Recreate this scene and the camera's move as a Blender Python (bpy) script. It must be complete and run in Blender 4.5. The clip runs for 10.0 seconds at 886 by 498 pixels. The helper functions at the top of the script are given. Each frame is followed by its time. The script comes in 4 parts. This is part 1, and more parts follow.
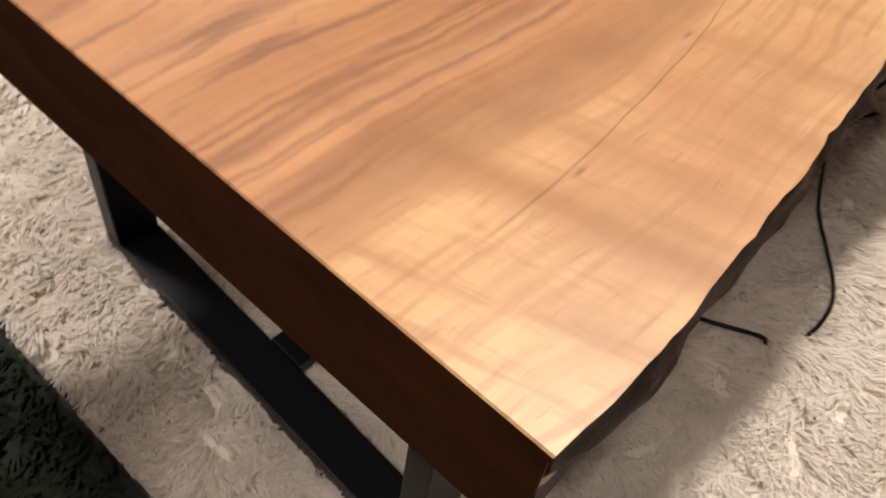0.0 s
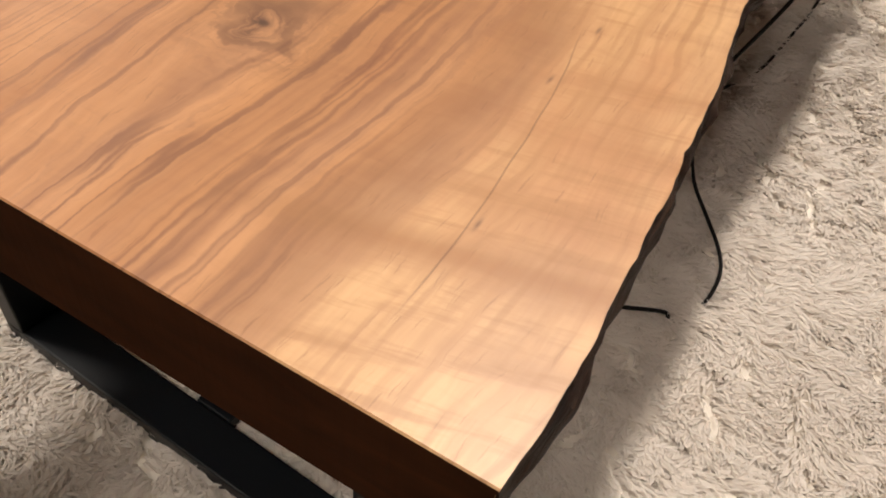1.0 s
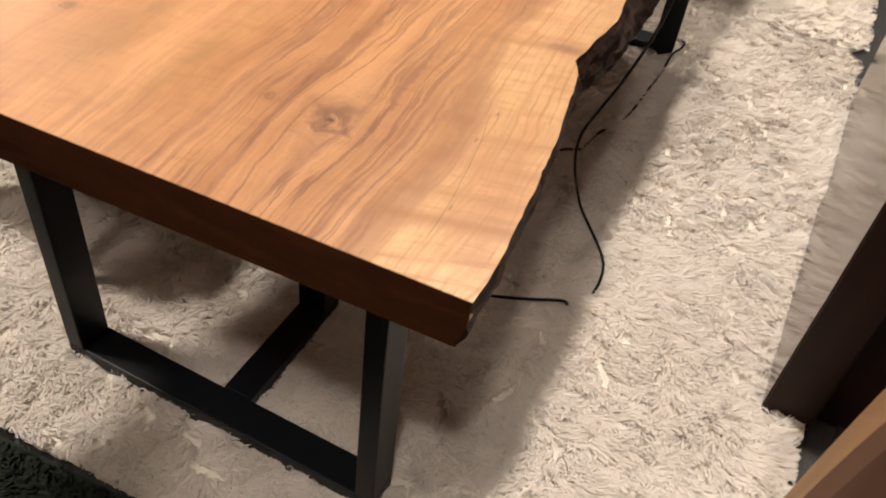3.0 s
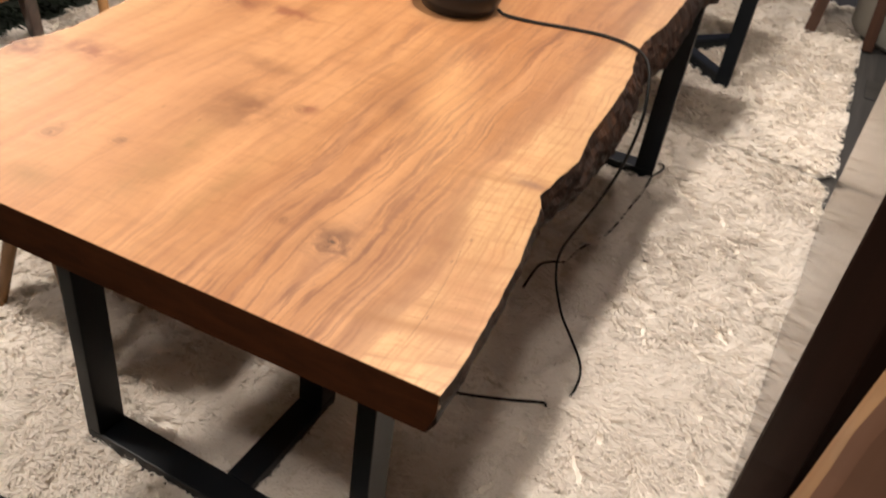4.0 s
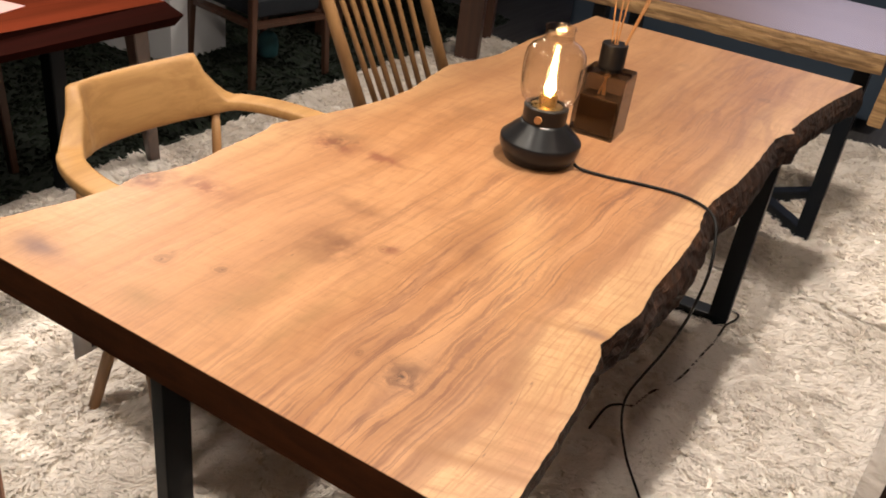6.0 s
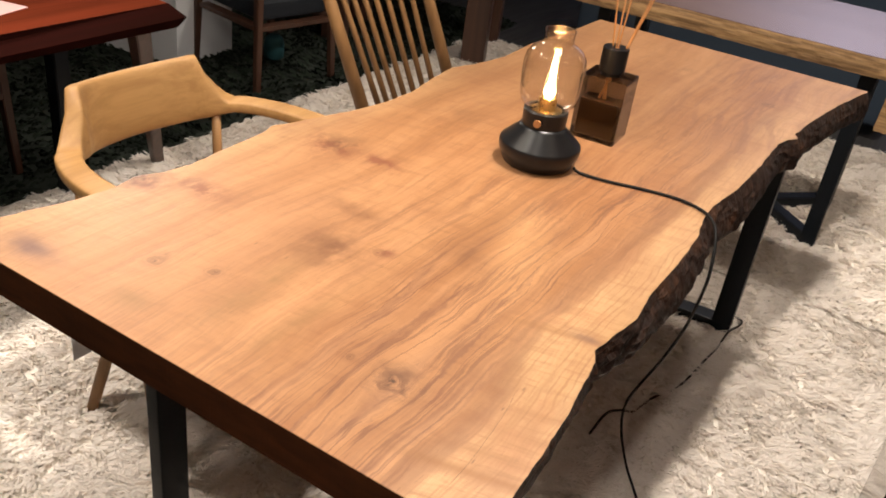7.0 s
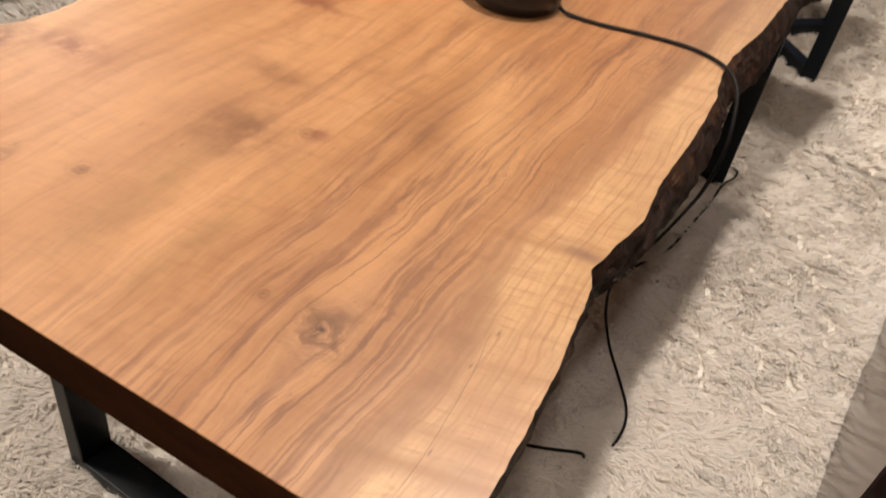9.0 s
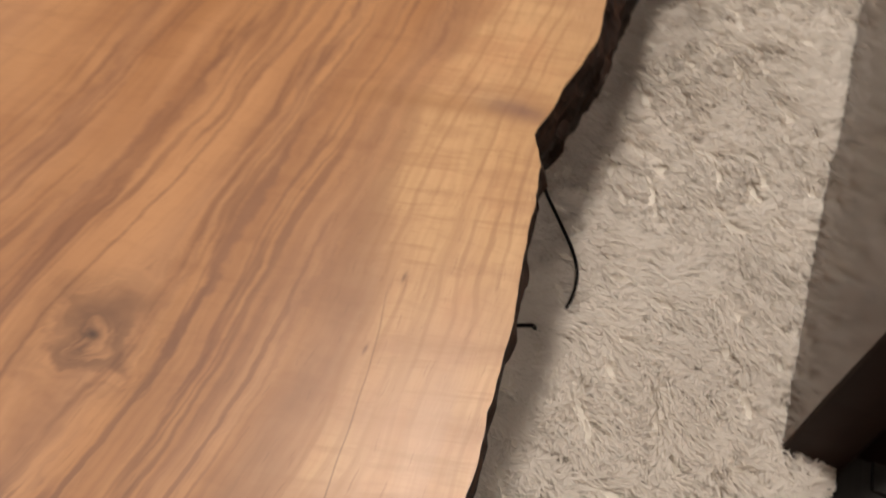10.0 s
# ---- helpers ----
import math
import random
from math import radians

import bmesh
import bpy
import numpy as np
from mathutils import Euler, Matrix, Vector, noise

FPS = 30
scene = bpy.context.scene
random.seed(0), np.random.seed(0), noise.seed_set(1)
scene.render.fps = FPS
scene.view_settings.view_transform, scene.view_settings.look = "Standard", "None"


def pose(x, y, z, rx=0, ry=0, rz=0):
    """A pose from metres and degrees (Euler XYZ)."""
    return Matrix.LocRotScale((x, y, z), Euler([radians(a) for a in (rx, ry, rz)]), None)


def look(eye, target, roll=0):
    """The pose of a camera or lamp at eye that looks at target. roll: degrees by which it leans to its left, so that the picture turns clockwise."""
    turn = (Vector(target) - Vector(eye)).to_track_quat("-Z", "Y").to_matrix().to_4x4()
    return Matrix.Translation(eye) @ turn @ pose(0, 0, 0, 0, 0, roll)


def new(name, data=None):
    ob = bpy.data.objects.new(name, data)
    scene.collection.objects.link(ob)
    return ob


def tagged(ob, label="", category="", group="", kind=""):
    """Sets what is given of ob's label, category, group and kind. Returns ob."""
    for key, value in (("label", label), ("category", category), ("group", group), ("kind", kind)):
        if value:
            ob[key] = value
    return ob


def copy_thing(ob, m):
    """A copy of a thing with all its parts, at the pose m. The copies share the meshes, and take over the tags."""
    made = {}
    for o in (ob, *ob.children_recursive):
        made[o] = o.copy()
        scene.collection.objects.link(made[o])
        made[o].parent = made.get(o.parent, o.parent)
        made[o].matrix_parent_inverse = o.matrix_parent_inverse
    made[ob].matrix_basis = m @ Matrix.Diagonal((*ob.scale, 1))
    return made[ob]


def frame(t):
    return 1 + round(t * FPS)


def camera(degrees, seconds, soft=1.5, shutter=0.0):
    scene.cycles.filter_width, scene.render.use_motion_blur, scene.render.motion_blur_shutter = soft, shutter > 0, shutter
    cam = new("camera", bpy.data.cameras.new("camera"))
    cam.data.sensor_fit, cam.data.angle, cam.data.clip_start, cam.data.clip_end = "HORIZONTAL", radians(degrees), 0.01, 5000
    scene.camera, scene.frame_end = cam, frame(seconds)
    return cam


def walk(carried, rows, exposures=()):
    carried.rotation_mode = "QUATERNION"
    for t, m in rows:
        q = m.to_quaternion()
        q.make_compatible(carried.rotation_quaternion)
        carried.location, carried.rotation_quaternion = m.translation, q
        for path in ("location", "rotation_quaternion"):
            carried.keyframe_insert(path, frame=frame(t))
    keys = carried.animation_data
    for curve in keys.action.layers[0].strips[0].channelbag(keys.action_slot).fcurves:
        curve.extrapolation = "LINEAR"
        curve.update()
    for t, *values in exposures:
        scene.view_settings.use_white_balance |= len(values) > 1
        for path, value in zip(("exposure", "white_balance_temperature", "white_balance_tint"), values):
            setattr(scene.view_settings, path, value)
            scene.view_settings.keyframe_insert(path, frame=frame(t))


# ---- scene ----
cam = camera(54.4, 10.0, soft=1.8, shutter=0.4)
PATH = [
    (0, (0.031, -0.107, 0.918), (-0.713, 0.949, -0.608), 9.5),
    (0.5, (0.021, -0.142, 0.959), (-0.612, 1.049, -0.518), 8.4),
    (1, (0.028, -0.116, 0.951), (-0.548, 1.089, -0.537), 7.2),
    (1.5, (0.033, -0.149, 0.978), (-0.533, 1.071, -0.502), 7.1),
    (2, (0.039, -0.22, 1.042), (-0.518, 1.039, -0.409), 7.5),
    (2.2, (0.05, -0.259, 1.064), (-0.477, 1.009, -0.391), 7.4),
    (3.5, (0.149, -0.491, 1.263), (-0.312, 0.952, -0.043), 8.8),
    (4, (0.172, -0.519, 1.304), (-0.376, 0.974, 0.092), 8.6),
    (4.5, (0.177, -0.533, 1.333), (-0.488, 0.986, 0.215), 7.9),
    (5, (0.187, -0.546, 1.356), (-0.549, 0.982, 0.295), 7.7),
    (5.5, (0.195, -0.566, 1.367), (-0.589, 0.974, 0.361), 7.9),
    (7, (0.217, -0.547, 1.366), (-0.614, 0.979, 0.376), 8.0),
    (7.5, (0.206, -0.533, 1.358), (-0.599, 0.979, 0.326), 7.7),
    (8, (0.176, -0.498, 1.344), (-0.577, 0.997, 0.25), 7.7),
    (8.5, (0.131, -0.413, 1.315), (-0.549, 1.042, 0.123), 8.7),
    (9, (0.089, -0.285, 1.279), (-0.52, 1.093, -0.036), 10.0),
    (9.5, (0.048, -0.134, 1.194), (-0.456, 1.126, -0.275), 9.4),
    (10, (0.008, -0.025, 1.091), (-0.277, 1.182, -0.479), 7.9),
]
EXPOSE = [(0, -0.10), (1, -0.2), (2, -0.16), (3.5, 0.05), (5.5, 0.06), (7.5, 0.08), (8.5, -0.02), (9, -0.26), (9.5, -0.52), (10, -0.74)]
walk(cam, [(t, look(eye, target, roll)) for t, eye, target, roll in PATH], EXPOSE)

# ---- light: ceiling spots of the shop, added fill lamps and a dim room ----
world = bpy.data.worlds.new("world")
scene.world = world
world.use_nodes = True
world.node_tree.nodes["Background"].inputs[0].default_value = (0.9, 0.88, 0.95, 1)
world.node_tree.nodes["Background"].inputs[1].default_value = 0.05

WARM = (1.0, 0.90, 0.79)


def spot_or_fill(x, y, watts, size=0.09, tx=None, ty=None, cone=120, color=WARM):
    data = bpy.data.lights.new("spot_or_fill_lamp", "SPOT")
    data.energy, data.color, data.shadow_soft_size = watts, color, size
    data.spot_size, data.spot_blend = radians(cone), 0.8
    ob = new("spot_or_fill_lamp", data)
    ob.matrix_world = look((x, y, 2.55), (x if tx is None else tx, (y if ty is None else ty) + 0.001, 0))
    return ob


SOFT = (1.0, 0.80, 0.58)
spot_or_fill(-0.12, 0.85, 218, 0.06)                       # over the table
spot_or_fill(0.20, -1.00, 80, 0.06, tx=-0.3, ty=0.4)       # in front of the near end
spot_or_fill(-0.10, 3.0, 150, 0.12)                        # over the next table
# two added fills: the rug left of the table, the chair at the back left
spot_or_fill(-1.6, 0.06, 205, 0.12, tx=-1.05, ty=0.12, cone=70)
spot_or_fill(-2.0, 3.2, 48, 0.2, tx=-2.6, ty=2.2, cone=70)
spot_or_fill(-4.2, 2.8, 150, 0.40, tx=-0.45, ty=0.45, cone=30)   # aimed across the table from the side
# two more added fills: front-left and right part of the rug
spot_or_fill(-1.0, -0.8, 55, 0.12, tx=-0.9, ty=0.2, cone=90)
spot_or_fill(0.9, 1.1, 84, 0.12, tx=0.25, ty=1.1, cone=110)
# four big soft fill lamps, added to lift the shadows all round
for lx, ly in ((1.6, 0.2), (1.7, 2.2), (-1.7, -0.4), (1.5, 3.6)):
    spot_or_fill(lx, ly, 24, 0.5, tx=lx * 0.4, ty=ly, cone=150, color=SOFT)
spot_or_fill(-0.5, 6.9, 145, 0.3, tx=-0.4, ty=9.5, cone=150, color=(0.80, 0.84, 1.0))   # added cool lamp: washes the unseen far wall that the display table mirrors


# ---- materials ----
class Nodes:
    """Small helper that writes shader arithmetic as expressions."""

    def __init__(self, name, rough=0.5, metal=0.0, coat=0.0, spec=0.5):
        self.mat = bpy.data.materials.new(name)
        self.mat.use_nodes = True
        self.t = self.mat.node_tree
        self.bsdf = self.t.nodes["Principled BSDF"]
        self.bsdf.inputs["Roughness"].default_value = rough
        self.bsdf.inputs["Metallic"].default_value = metal
        self.bsdf.inputs["Coat Weight"].default_value = coat
        self.bsdf.inputs["Coat Roughness"].default_value = 0.15
        self.bsdf.inputs["Specular IOR Level"].default_value = spec

    def put(self, socket, v):
        if isinstance(v, bpy.types.NodeSocket):
            self.t.links.new(v, socket)
        elif isinstance(v, tuple) and len(v) == 3 and socket.type == "RGBA":
            socket.default_value = (*v, 1)
        else:
            socket.default_value = v

    def m(self, op, a, b=0.0, c=0.0):
        n = self.t.nodes.new("ShaderNodeMath")
        n.operation = op
        for s, v in zip(n.inputs, (a, b, c)):
            self.put(s, v)
        return n.outputs[0]

    def add(self, a, b): return self.m("ADD", a, b)
    def sub(self, a, b): return self.m("SUBTRACT", a, b)
    def mul(self, a, b): return self.m("MULTIPLY", a, b)

    def coords(self):
        n = self.t.nodes.new("ShaderNodeTexCoord")
        s = self.t.nodes.new("ShaderNodeSeparateXYZ")
        self.t.links.new(n.outputs["Object"], s.inputs[0])
        return n.outputs["Object"], s.outputs[0], s.outputs[1], s.outputs[2]

    def vec(self, x, y, z):
        n = self.t.nodes.new("ShaderNodeCombineXYZ")
        for s, v in zip(n.inputs, (x, y, z)):
            self.put(s, v)
        return n.outputs[0]

    def noise(self, v, scale, detail=3.0, rough=0.55, warp=0.0):
        n = self.t.nodes.new("ShaderNodeTexNoise")
        self.put(n.inputs["Vector"], v)
        n.inputs["Scale"].default_value, n.inputs["Detail"].default_value = scale, detail
        n.inputs["Roughness"].default_value, n.inputs["Distortion"].default_value = rough, warp
        return n.outputs["Fac"]

    def ramp(self, v, *stops):
        n = self.t.nodes.new("ShaderNodeValToRGB")
        self.put(n.inputs[0], v)
        e = n.color_ramp.elements
        while len(e) < len(stops):
            e.new(0.5)
        for el, (p, c) in zip(e, stops):
            el.position = p
            el.color = (c, c, c, 1) if isinstance(c, (int, float)) else (*c, 1)
        return n.outputs[0]

    def smooth(self, v, lo, hi):
        n = self.t.nodes.new("ShaderNodeMapRange")
        n.interpolation_type = "SMOOTHSTEP"
        self.put(n.inputs[0], v)
        n.inputs[1].default_value, n.inputs[2].default_value = lo, hi
        return n.outputs[0]

    def mix(self, f, a, b, blend="MIX"):
        n = self.t.nodes.new("ShaderNodeMix")
        n.data_type, n.blend_type = "RGBA", blend
        self.put(n.inputs[0], f), self.put(n.inputs[6], a), self.put(n.inputs[7], b)
        return n.outputs[2]

    def random(self):
        return self.t.nodes.new("ShaderNodeObjectInfo").outputs["Random"]

    def island(self):
        return self.t.nodes.new("ShaderNodeNewGeometry").outputs["Random Per Island"]

    def out(self, color, rough=None, height=None, strength=0.3, distance=0.002):
        self.put(self.bsdf.inputs["Base Color"], color)
        if rough is not None:
            self.put(self.bsdf.inputs["Roughness"], rough)
        if height is not None:
            n = self.t.nodes.new("ShaderNodeBump")
            n.inputs["Strength"].default_value, n.inputs["Distance"].default_value = strength, distance
            self.put(n.inputs["Height"], height)
            self.t.links.new(n.outputs[0], self.bsdf.inputs["Normal"])
        return self.mat


KNOTS = ((-0.200, 0.142, 0.030, 1.0), (-0.267, 0.146, 0.009, 0.6), (-0.680, 0.645, 0.045, 0.6), (-0.800, 0.292, 0.040, 0.55),
         (-0.520, 0.172, 0.012, 0.7), (-0.598, 0.138, 0.016, 0.6), (-0.39, 0.37, 0.014, 0.4), (-0.12, 1.62, 0.022, 0.7), (-0.36, 1.72, 0.02, 0.4))


def slab_top():
    """Oiled single-slab wood: pale sapwood along both live edges, orange-brown heart with long dark streaks, knots, curly figure."""
    n = Nodes("oiled_slab_wood", rough=0.42, spec=0.5)
    pos, x, y, z = n.coords()
    wob = n.sub(n.noise(n.vec(n.mul(x, 1.2), n.mul(y, 1.6), 0.0), 1.6, 2.0), 0.5)
    wob2 = n.sub(n.noise(n.vec(n.mul(x, 4.0), n.mul(y, 2.2), 4.0), 3.0, 3.0), 0.5)
    u = n.add(x, n.add(n.mul(wob, 0.055), n.mul(wob2, 0.010)))
    dark, pit = 0.0, 0.0
    rag = n.sub(n.noise(n.vec(x, y, 20.0), 34.0, 4.0, 0.6), 0.5)
    rag2 = n.sub(n.noise(n.vec(x, y, 30.0), 28.0, 4.0, 0.6), 0.5)
    for kx, ky, r, amount in KNOTS:
        dx, dy = n.sub(x, kx), n.sub(y, ky)
        d2 = n.add(n.mul(dx, dx), n.mul(n.mul(dy, dy), 0.55))
        near = n.m("EXPONENT", n.mul(d2, -1.0 / (2 * (r * 1.4) ** 2)))
        bulge = n.m("DIVIDE", dx, n.m("SQRT", n.add(n.mul(dx, dx), (r * 0.6) ** 2)))
        u = n.sub(u, n.mul(n.mul(near, bulge), r * 0.45))
        ex, ey = n.add(dx, n.mul(rag, r * 1.5)), n.add(dy, n.mul(rag2, r * 1.5))
        e2 = n.add(n.mul(ex, ex), n.mul(n.mul(ey, ey), 0.8))
        ring = n.noise(n.vec(n.mul(n.m("SQRT", e2), 2.2 / r), n.mul(dx, 12.0), n.mul(dy, 12.0)), 1.3, 3.0)
        core = n.m("EXPONENT", n.mul(e2, -1.0 / (2 * (r * 0.62) ** 2)))
        dark = n.add(dark, n.mul(n.mul(core, n.smooth(ring, 0.38, 0.56)), amount))
        p2 = n.add(n.mul(dx, dx), n.mul(n.mul(dy, dy), 1.8))
        pit = n.add(pit, n.mul(n.m("EXPONENT", n.mul(p2, -1.0 / (2 * (r * 0.10) ** 2))), amount))
    # ragged, lumpy streak edges
    lump = n.sub(n.noise(n.vec(x, n.mul(y, 0.55), 50.0), 46.0, 4.0, 0.62), 0.5)
    swell = n.sub(n.noise(n.vec(x, n.mul(y, 0.6), 51.0), 13.0, 2.0), 0.5)
    smooth_u = u
    u = n.add(u, n.add(n.mul(lump, 0.0072), n.mul(swell, 0.012)))
    # long growth streaks, broad and fine
    broad = n.noise(n.vec(n.mul(u, 20.0), n.mul(y, 1.5), 1.0), 1.0, 4.0, 0.6)
    fine = n.noise(n.vec(n.mul(u, 64.0), n.mul(y, 1.1), 2.0), 1.0, 3.5, 0.58, 0.15)
    hair = n.noise(n.vec(n.mul(u, 300.0), n.mul(y, 10.0), 3.0), 1.0, 3.0, 0.6)
    cloud = n.noise(n.vec(x, n.mul(y, 0.7), 7.0), 5.0, 4.0, 0.6)
    heart = n.ramp(broad, (0.26, (0.330, 0.160, 0.070)), (0.42, (0.430, 0.215, 0.098)), (0.58, (0.530, 0.285, 0.138)), (0.78, (0.430, 0.210, 0.098)))
    sap = n.ramp(broad, (0.3, (0.50, 0.310, 0.152)), (0.7, (0.61, 0.400, 0.215)))
    edge = n.add(n.mul(n.sub(n.noise(n.vec(n.mul(x, 2.0), n.mul(y, 1.3), 9.0), 2.2, 3.0), 0.5), 0.06), smooth_u)
    bow = n.mul(n.sub(y, 0.40), 1 / 0.13)
    edge = n.add(n.add(edge, n.mul(lump, 0.012)), n.mul(n.m("EXPONENT", n.mul(n.mul(bow, bow), -1.0)), 0.026))
    s_right = n.mul(n.smooth(edge, -0.112, -0.078), n.sub(1.0, n.mul(n.smooth(y, 0.55, 1.25), 0.45)))
    s_left = n.m("SUBTRACT", 1.0, n.smooth(edge, -0.80, -0.66))
    sapness = n.m("MAXIMUM", s_right, n.mul(s_left, 0.8))
    col = n.mix(sapness, heart, sap)
    deep = n.mul(n.smooth(edge, -0.36, -0.25), n.sub(1.0, n.smooth(edge, -0.14, -0.085)))
    col = n.mix(n.mul(deep, 0.34), col, (0.350, 0.145, 0.056))
    grey = n.mul(n.smooth(edge, -0.122, -0.106), n.sub(1.0, n.smooth(edge, -0.094, -0.080)))
    col = n.mix(n.mul(grey, 0.50), col, (0.235, 0.118, 0.062))
    mott = n.noise(n.vec(n.mul(x, 2.0), y, 40.0), 22.0, 4.0, 0.6)
    col = n.mix(n.mul(n.smooth(mott, 0.42, 0.72), 0.22), col, (0.277, 0.128, 0.064))
    pale = n.noise(n.vec(n.mul(x, 1.3), n.mul(y, 0.8), 61.0), 6.5, 5.0, 0.65)
    col = n.mix(n.mul(n.smooth(pale, 0.50, 0.66), 0.55), col, (0.520, 0.275, 0.135))
    figure = n.noise(n.vec(n.mul(x, 1.0), n.sub(n.mul(y, 3.2), n.mul(x, 0.8)), 62.0), 14.0, 4.0, 0.6)
    col = n.mix(n.mul(n.smooth(figure, 0.48, 0.66), 0.28), col, (0.262, 0.112, 0.050))
    col = n.mix(n.mul(n.smooth(cloud, 0.46, 0.66), 0.42), col, (0.293, 0.131, 0.064))
    pink = n.mul(n.sub(1.0, n.smooth(x, -0.62, -0.34)), n.sub(1.0, n.smooth(y, 0.25, 0.75)))
    col = n.mix(n.mul(pink, n.add(0.15, n.mul(broad, 0.5))), col, (0.50, 0.275, 0.160))
    # curly cross figure in the sapwood, strongest near the end
    curl = n.noise(n.vec(n.mul(x, 14.0), n.sub(n.mul(y, 105.0), n.mul(x, 26.0)), 5.0), 1.0, 4.0, 0.6, 0.15)
    curl2 = n.noise(n.vec(n.mul(u, 85.0), n.mul(y, 2.5), 6.0), 1.0, 2.0)
    here = n.m("SUBTRACT", 1.0, n.smooth(y, 0.12, 0.70))
    grid = n.m("MAXIMUM", n.smooth(curl, 0.48, 0.68), n.mul(n.smooth(curl2, 0.5, 0.66), 0.6))
    col = n.mix(n.mul(n.mul(grid, n.add(n.mul(here, 0.52), 0.14)), n.add(n.mul(sapness, 0.8), 0.2)), col, (0.339, 0.181, 0.080))
    # mineral streaks: long, thin, broken
    patch = n.noise(n.vec(n.mul(x, 6.0), n.mul(y, 1.5), 11.0), 1.3, 2.0)
    heartness = n.sub(1.0, n.mul(s_right, 0.85))
    bold = n.mul(n.add(0.46, n.mul(n.smooth(edge, -0.56, -0.30), 0.54)), n.sub(1.0, n.mul(n.smooth(y, 0.65, 1.25), 0.45)))
    streak = n.mul(n.smooth(fine, 0.46, 0.80), n.add(0.35, n.mul(n.smooth(patch, 0.40, 0.6), 0.65)))
    col = n.mix(n.mul(streak, n.mul(n.mul(n.add(0.42, n.mul(deep, 0.5)), bold), heartness)), col, (0.225, 0.100, 0.054))
    # feathered dark flames, softer and wider, breaking off along their length
    flame = n.noise(n.vec(n.add(n.mul(u, 40.0), n.mul(rag, 0.8)), n.mul(y, 1.9), 33.0), 1.0, 5.0, 0.60, 0.0)
    gate = n.noise(n.vec(n.mul(x, 7.0), n.mul(y, 2.6), 34.0), 1.0, 3.0, 0.6)
    col = n.mix(n.mul(n.mul(n.smooth(flame, 0.535, 0.64), n.m("MAXIMUM", n.smooth(gate, 0.40, 0.60), n.mul(deep, 0.75))), n.mul(n.mul(n.add(0.66, n.mul(deep, 0.28)), bold), heartness)), col, (0.225, 0.104, 0.060))
    light = n.noise(n.vec(n.mul(u, 30.0), n.mul(y, 2.2), 35.0), 1.0, 5.0, 0.65)
    col = n.mix(n.mul(n.smooth(light, 0.44, 0.66), n.mul(n.mul(heartness, bold), 0.60)), col, (0.600, 0.325, 0.165))
    col = n.mix(n.mul(n.smooth(hair, 0.38, 0.7), 0.18), col, (0.262, 0.114, 0.050))
    # growth lines: fine in the sapwood, broken in the heart
    thin = n.noise(n.vec(n.add(n.mul(smooth_u, 46.0), n.mul(lump, 0.35)), n.mul(y, 1.2), 15.0), 1.0, 3.0, 0.55, 0.1)
    vein = n.mul(n.sub(1.0, n.smooth(n.m("ABSOLUTE", n.sub(thin, 0.52)), 0.0, 0.030)), n.m("MAXIMUM", n.smooth(gate, 0.34, 0.56), n.mul(deep, 0.85)))
    col = n.mix(n.mul(vein, n.mul(n.mul(n.add(0.46, n.mul(deep, 0.34)), bold), heartness)), col, (0.205, 0.092, 0.050))
    line_wave = n.m("SINE", n.add(n.mul(smooth_u, 620.0), n.mul(n.noise(n.vec(n.mul(x, 3.0), n.mul(y, 1.6), 36.0), 3.0, 3.0), 22.0)))
    ringline = n.mul(n.smooth(line_wave, 0.35, 1.0), n.smooth(n.noise(n.vec(n.mul(u, 60.0), n.mul(y, 5.0), 37.0), 1.0, 3.0), 0.34, 0.62))
    col = n.mix(n.mul(ringline, n.add(0.03, n.mul(s_right, 0.46))), col, (0.275, 0.135, 0.058))
    # pores and short rays
    ray = n.noise(n.vec(n.mul(x, 26.0), n.mul(y, 120.0), 21.0), 1.0, 3.0, 0.6)
    col = n.mix(n.mul(n.smooth(ray, 0.52, 0.75), 0.16), col, (0.25, 0.115, 0.05))
    pore = n.noise(n.vec(n.mul(u, 700.0), n.mul(y, 45.0), 22.0), 1.0, 2.0, 0.5)
    col = n.mix(n.mul(n.smooth(pore, 0.62, 0.72), 0.30), col, (0.14, 0.06, 0.03))
    # soft cross bands where the edge pinches in
    for ky, lo, a in ((0.395, -0.20, 0.55), (0.085, -0.17, 0.70), (0.118, -0.13, 0.30), (0.045, -0.10, 0.45), (0.165, -0.10, 0.25), (0.21, -0.09, 0.22), (0.88, -0.16, 0.3), (1.34, -0.20, 0.3)):
        d = n.mul(n.sub(n.sub(y, n.mul(x, 0.25)), ky), 1 / 0.009)
        g = n.mul(n.m("EXPONENT", n.mul(n.mul(d, d), -1.0)), n.smooth(x, lo, lo + 0.10))
        col = n.mix(n.mul(g, a), col, (0.277, 0.128, 0.047))
    # stains and burls of the heart
    grain = n.smooth(n.noise(n.vec(n.mul(x, 1.6), y, 2.0), 24.0, 5.0, 0.65), 0.34, 0.62)
    soft_grain = n.smooth(n.noise(n.vec(n.mul(x, 1.5), y, 2.0), 9.0, 4.0), 0.32, 0.58)
    GREEN, BROWN, RED, BLUE = (0.215, 0.125, 0.052), (0.170, 0.076, 0.040), (0.230, 0.085, 0.048), (0.150, 0.082, 0.075)
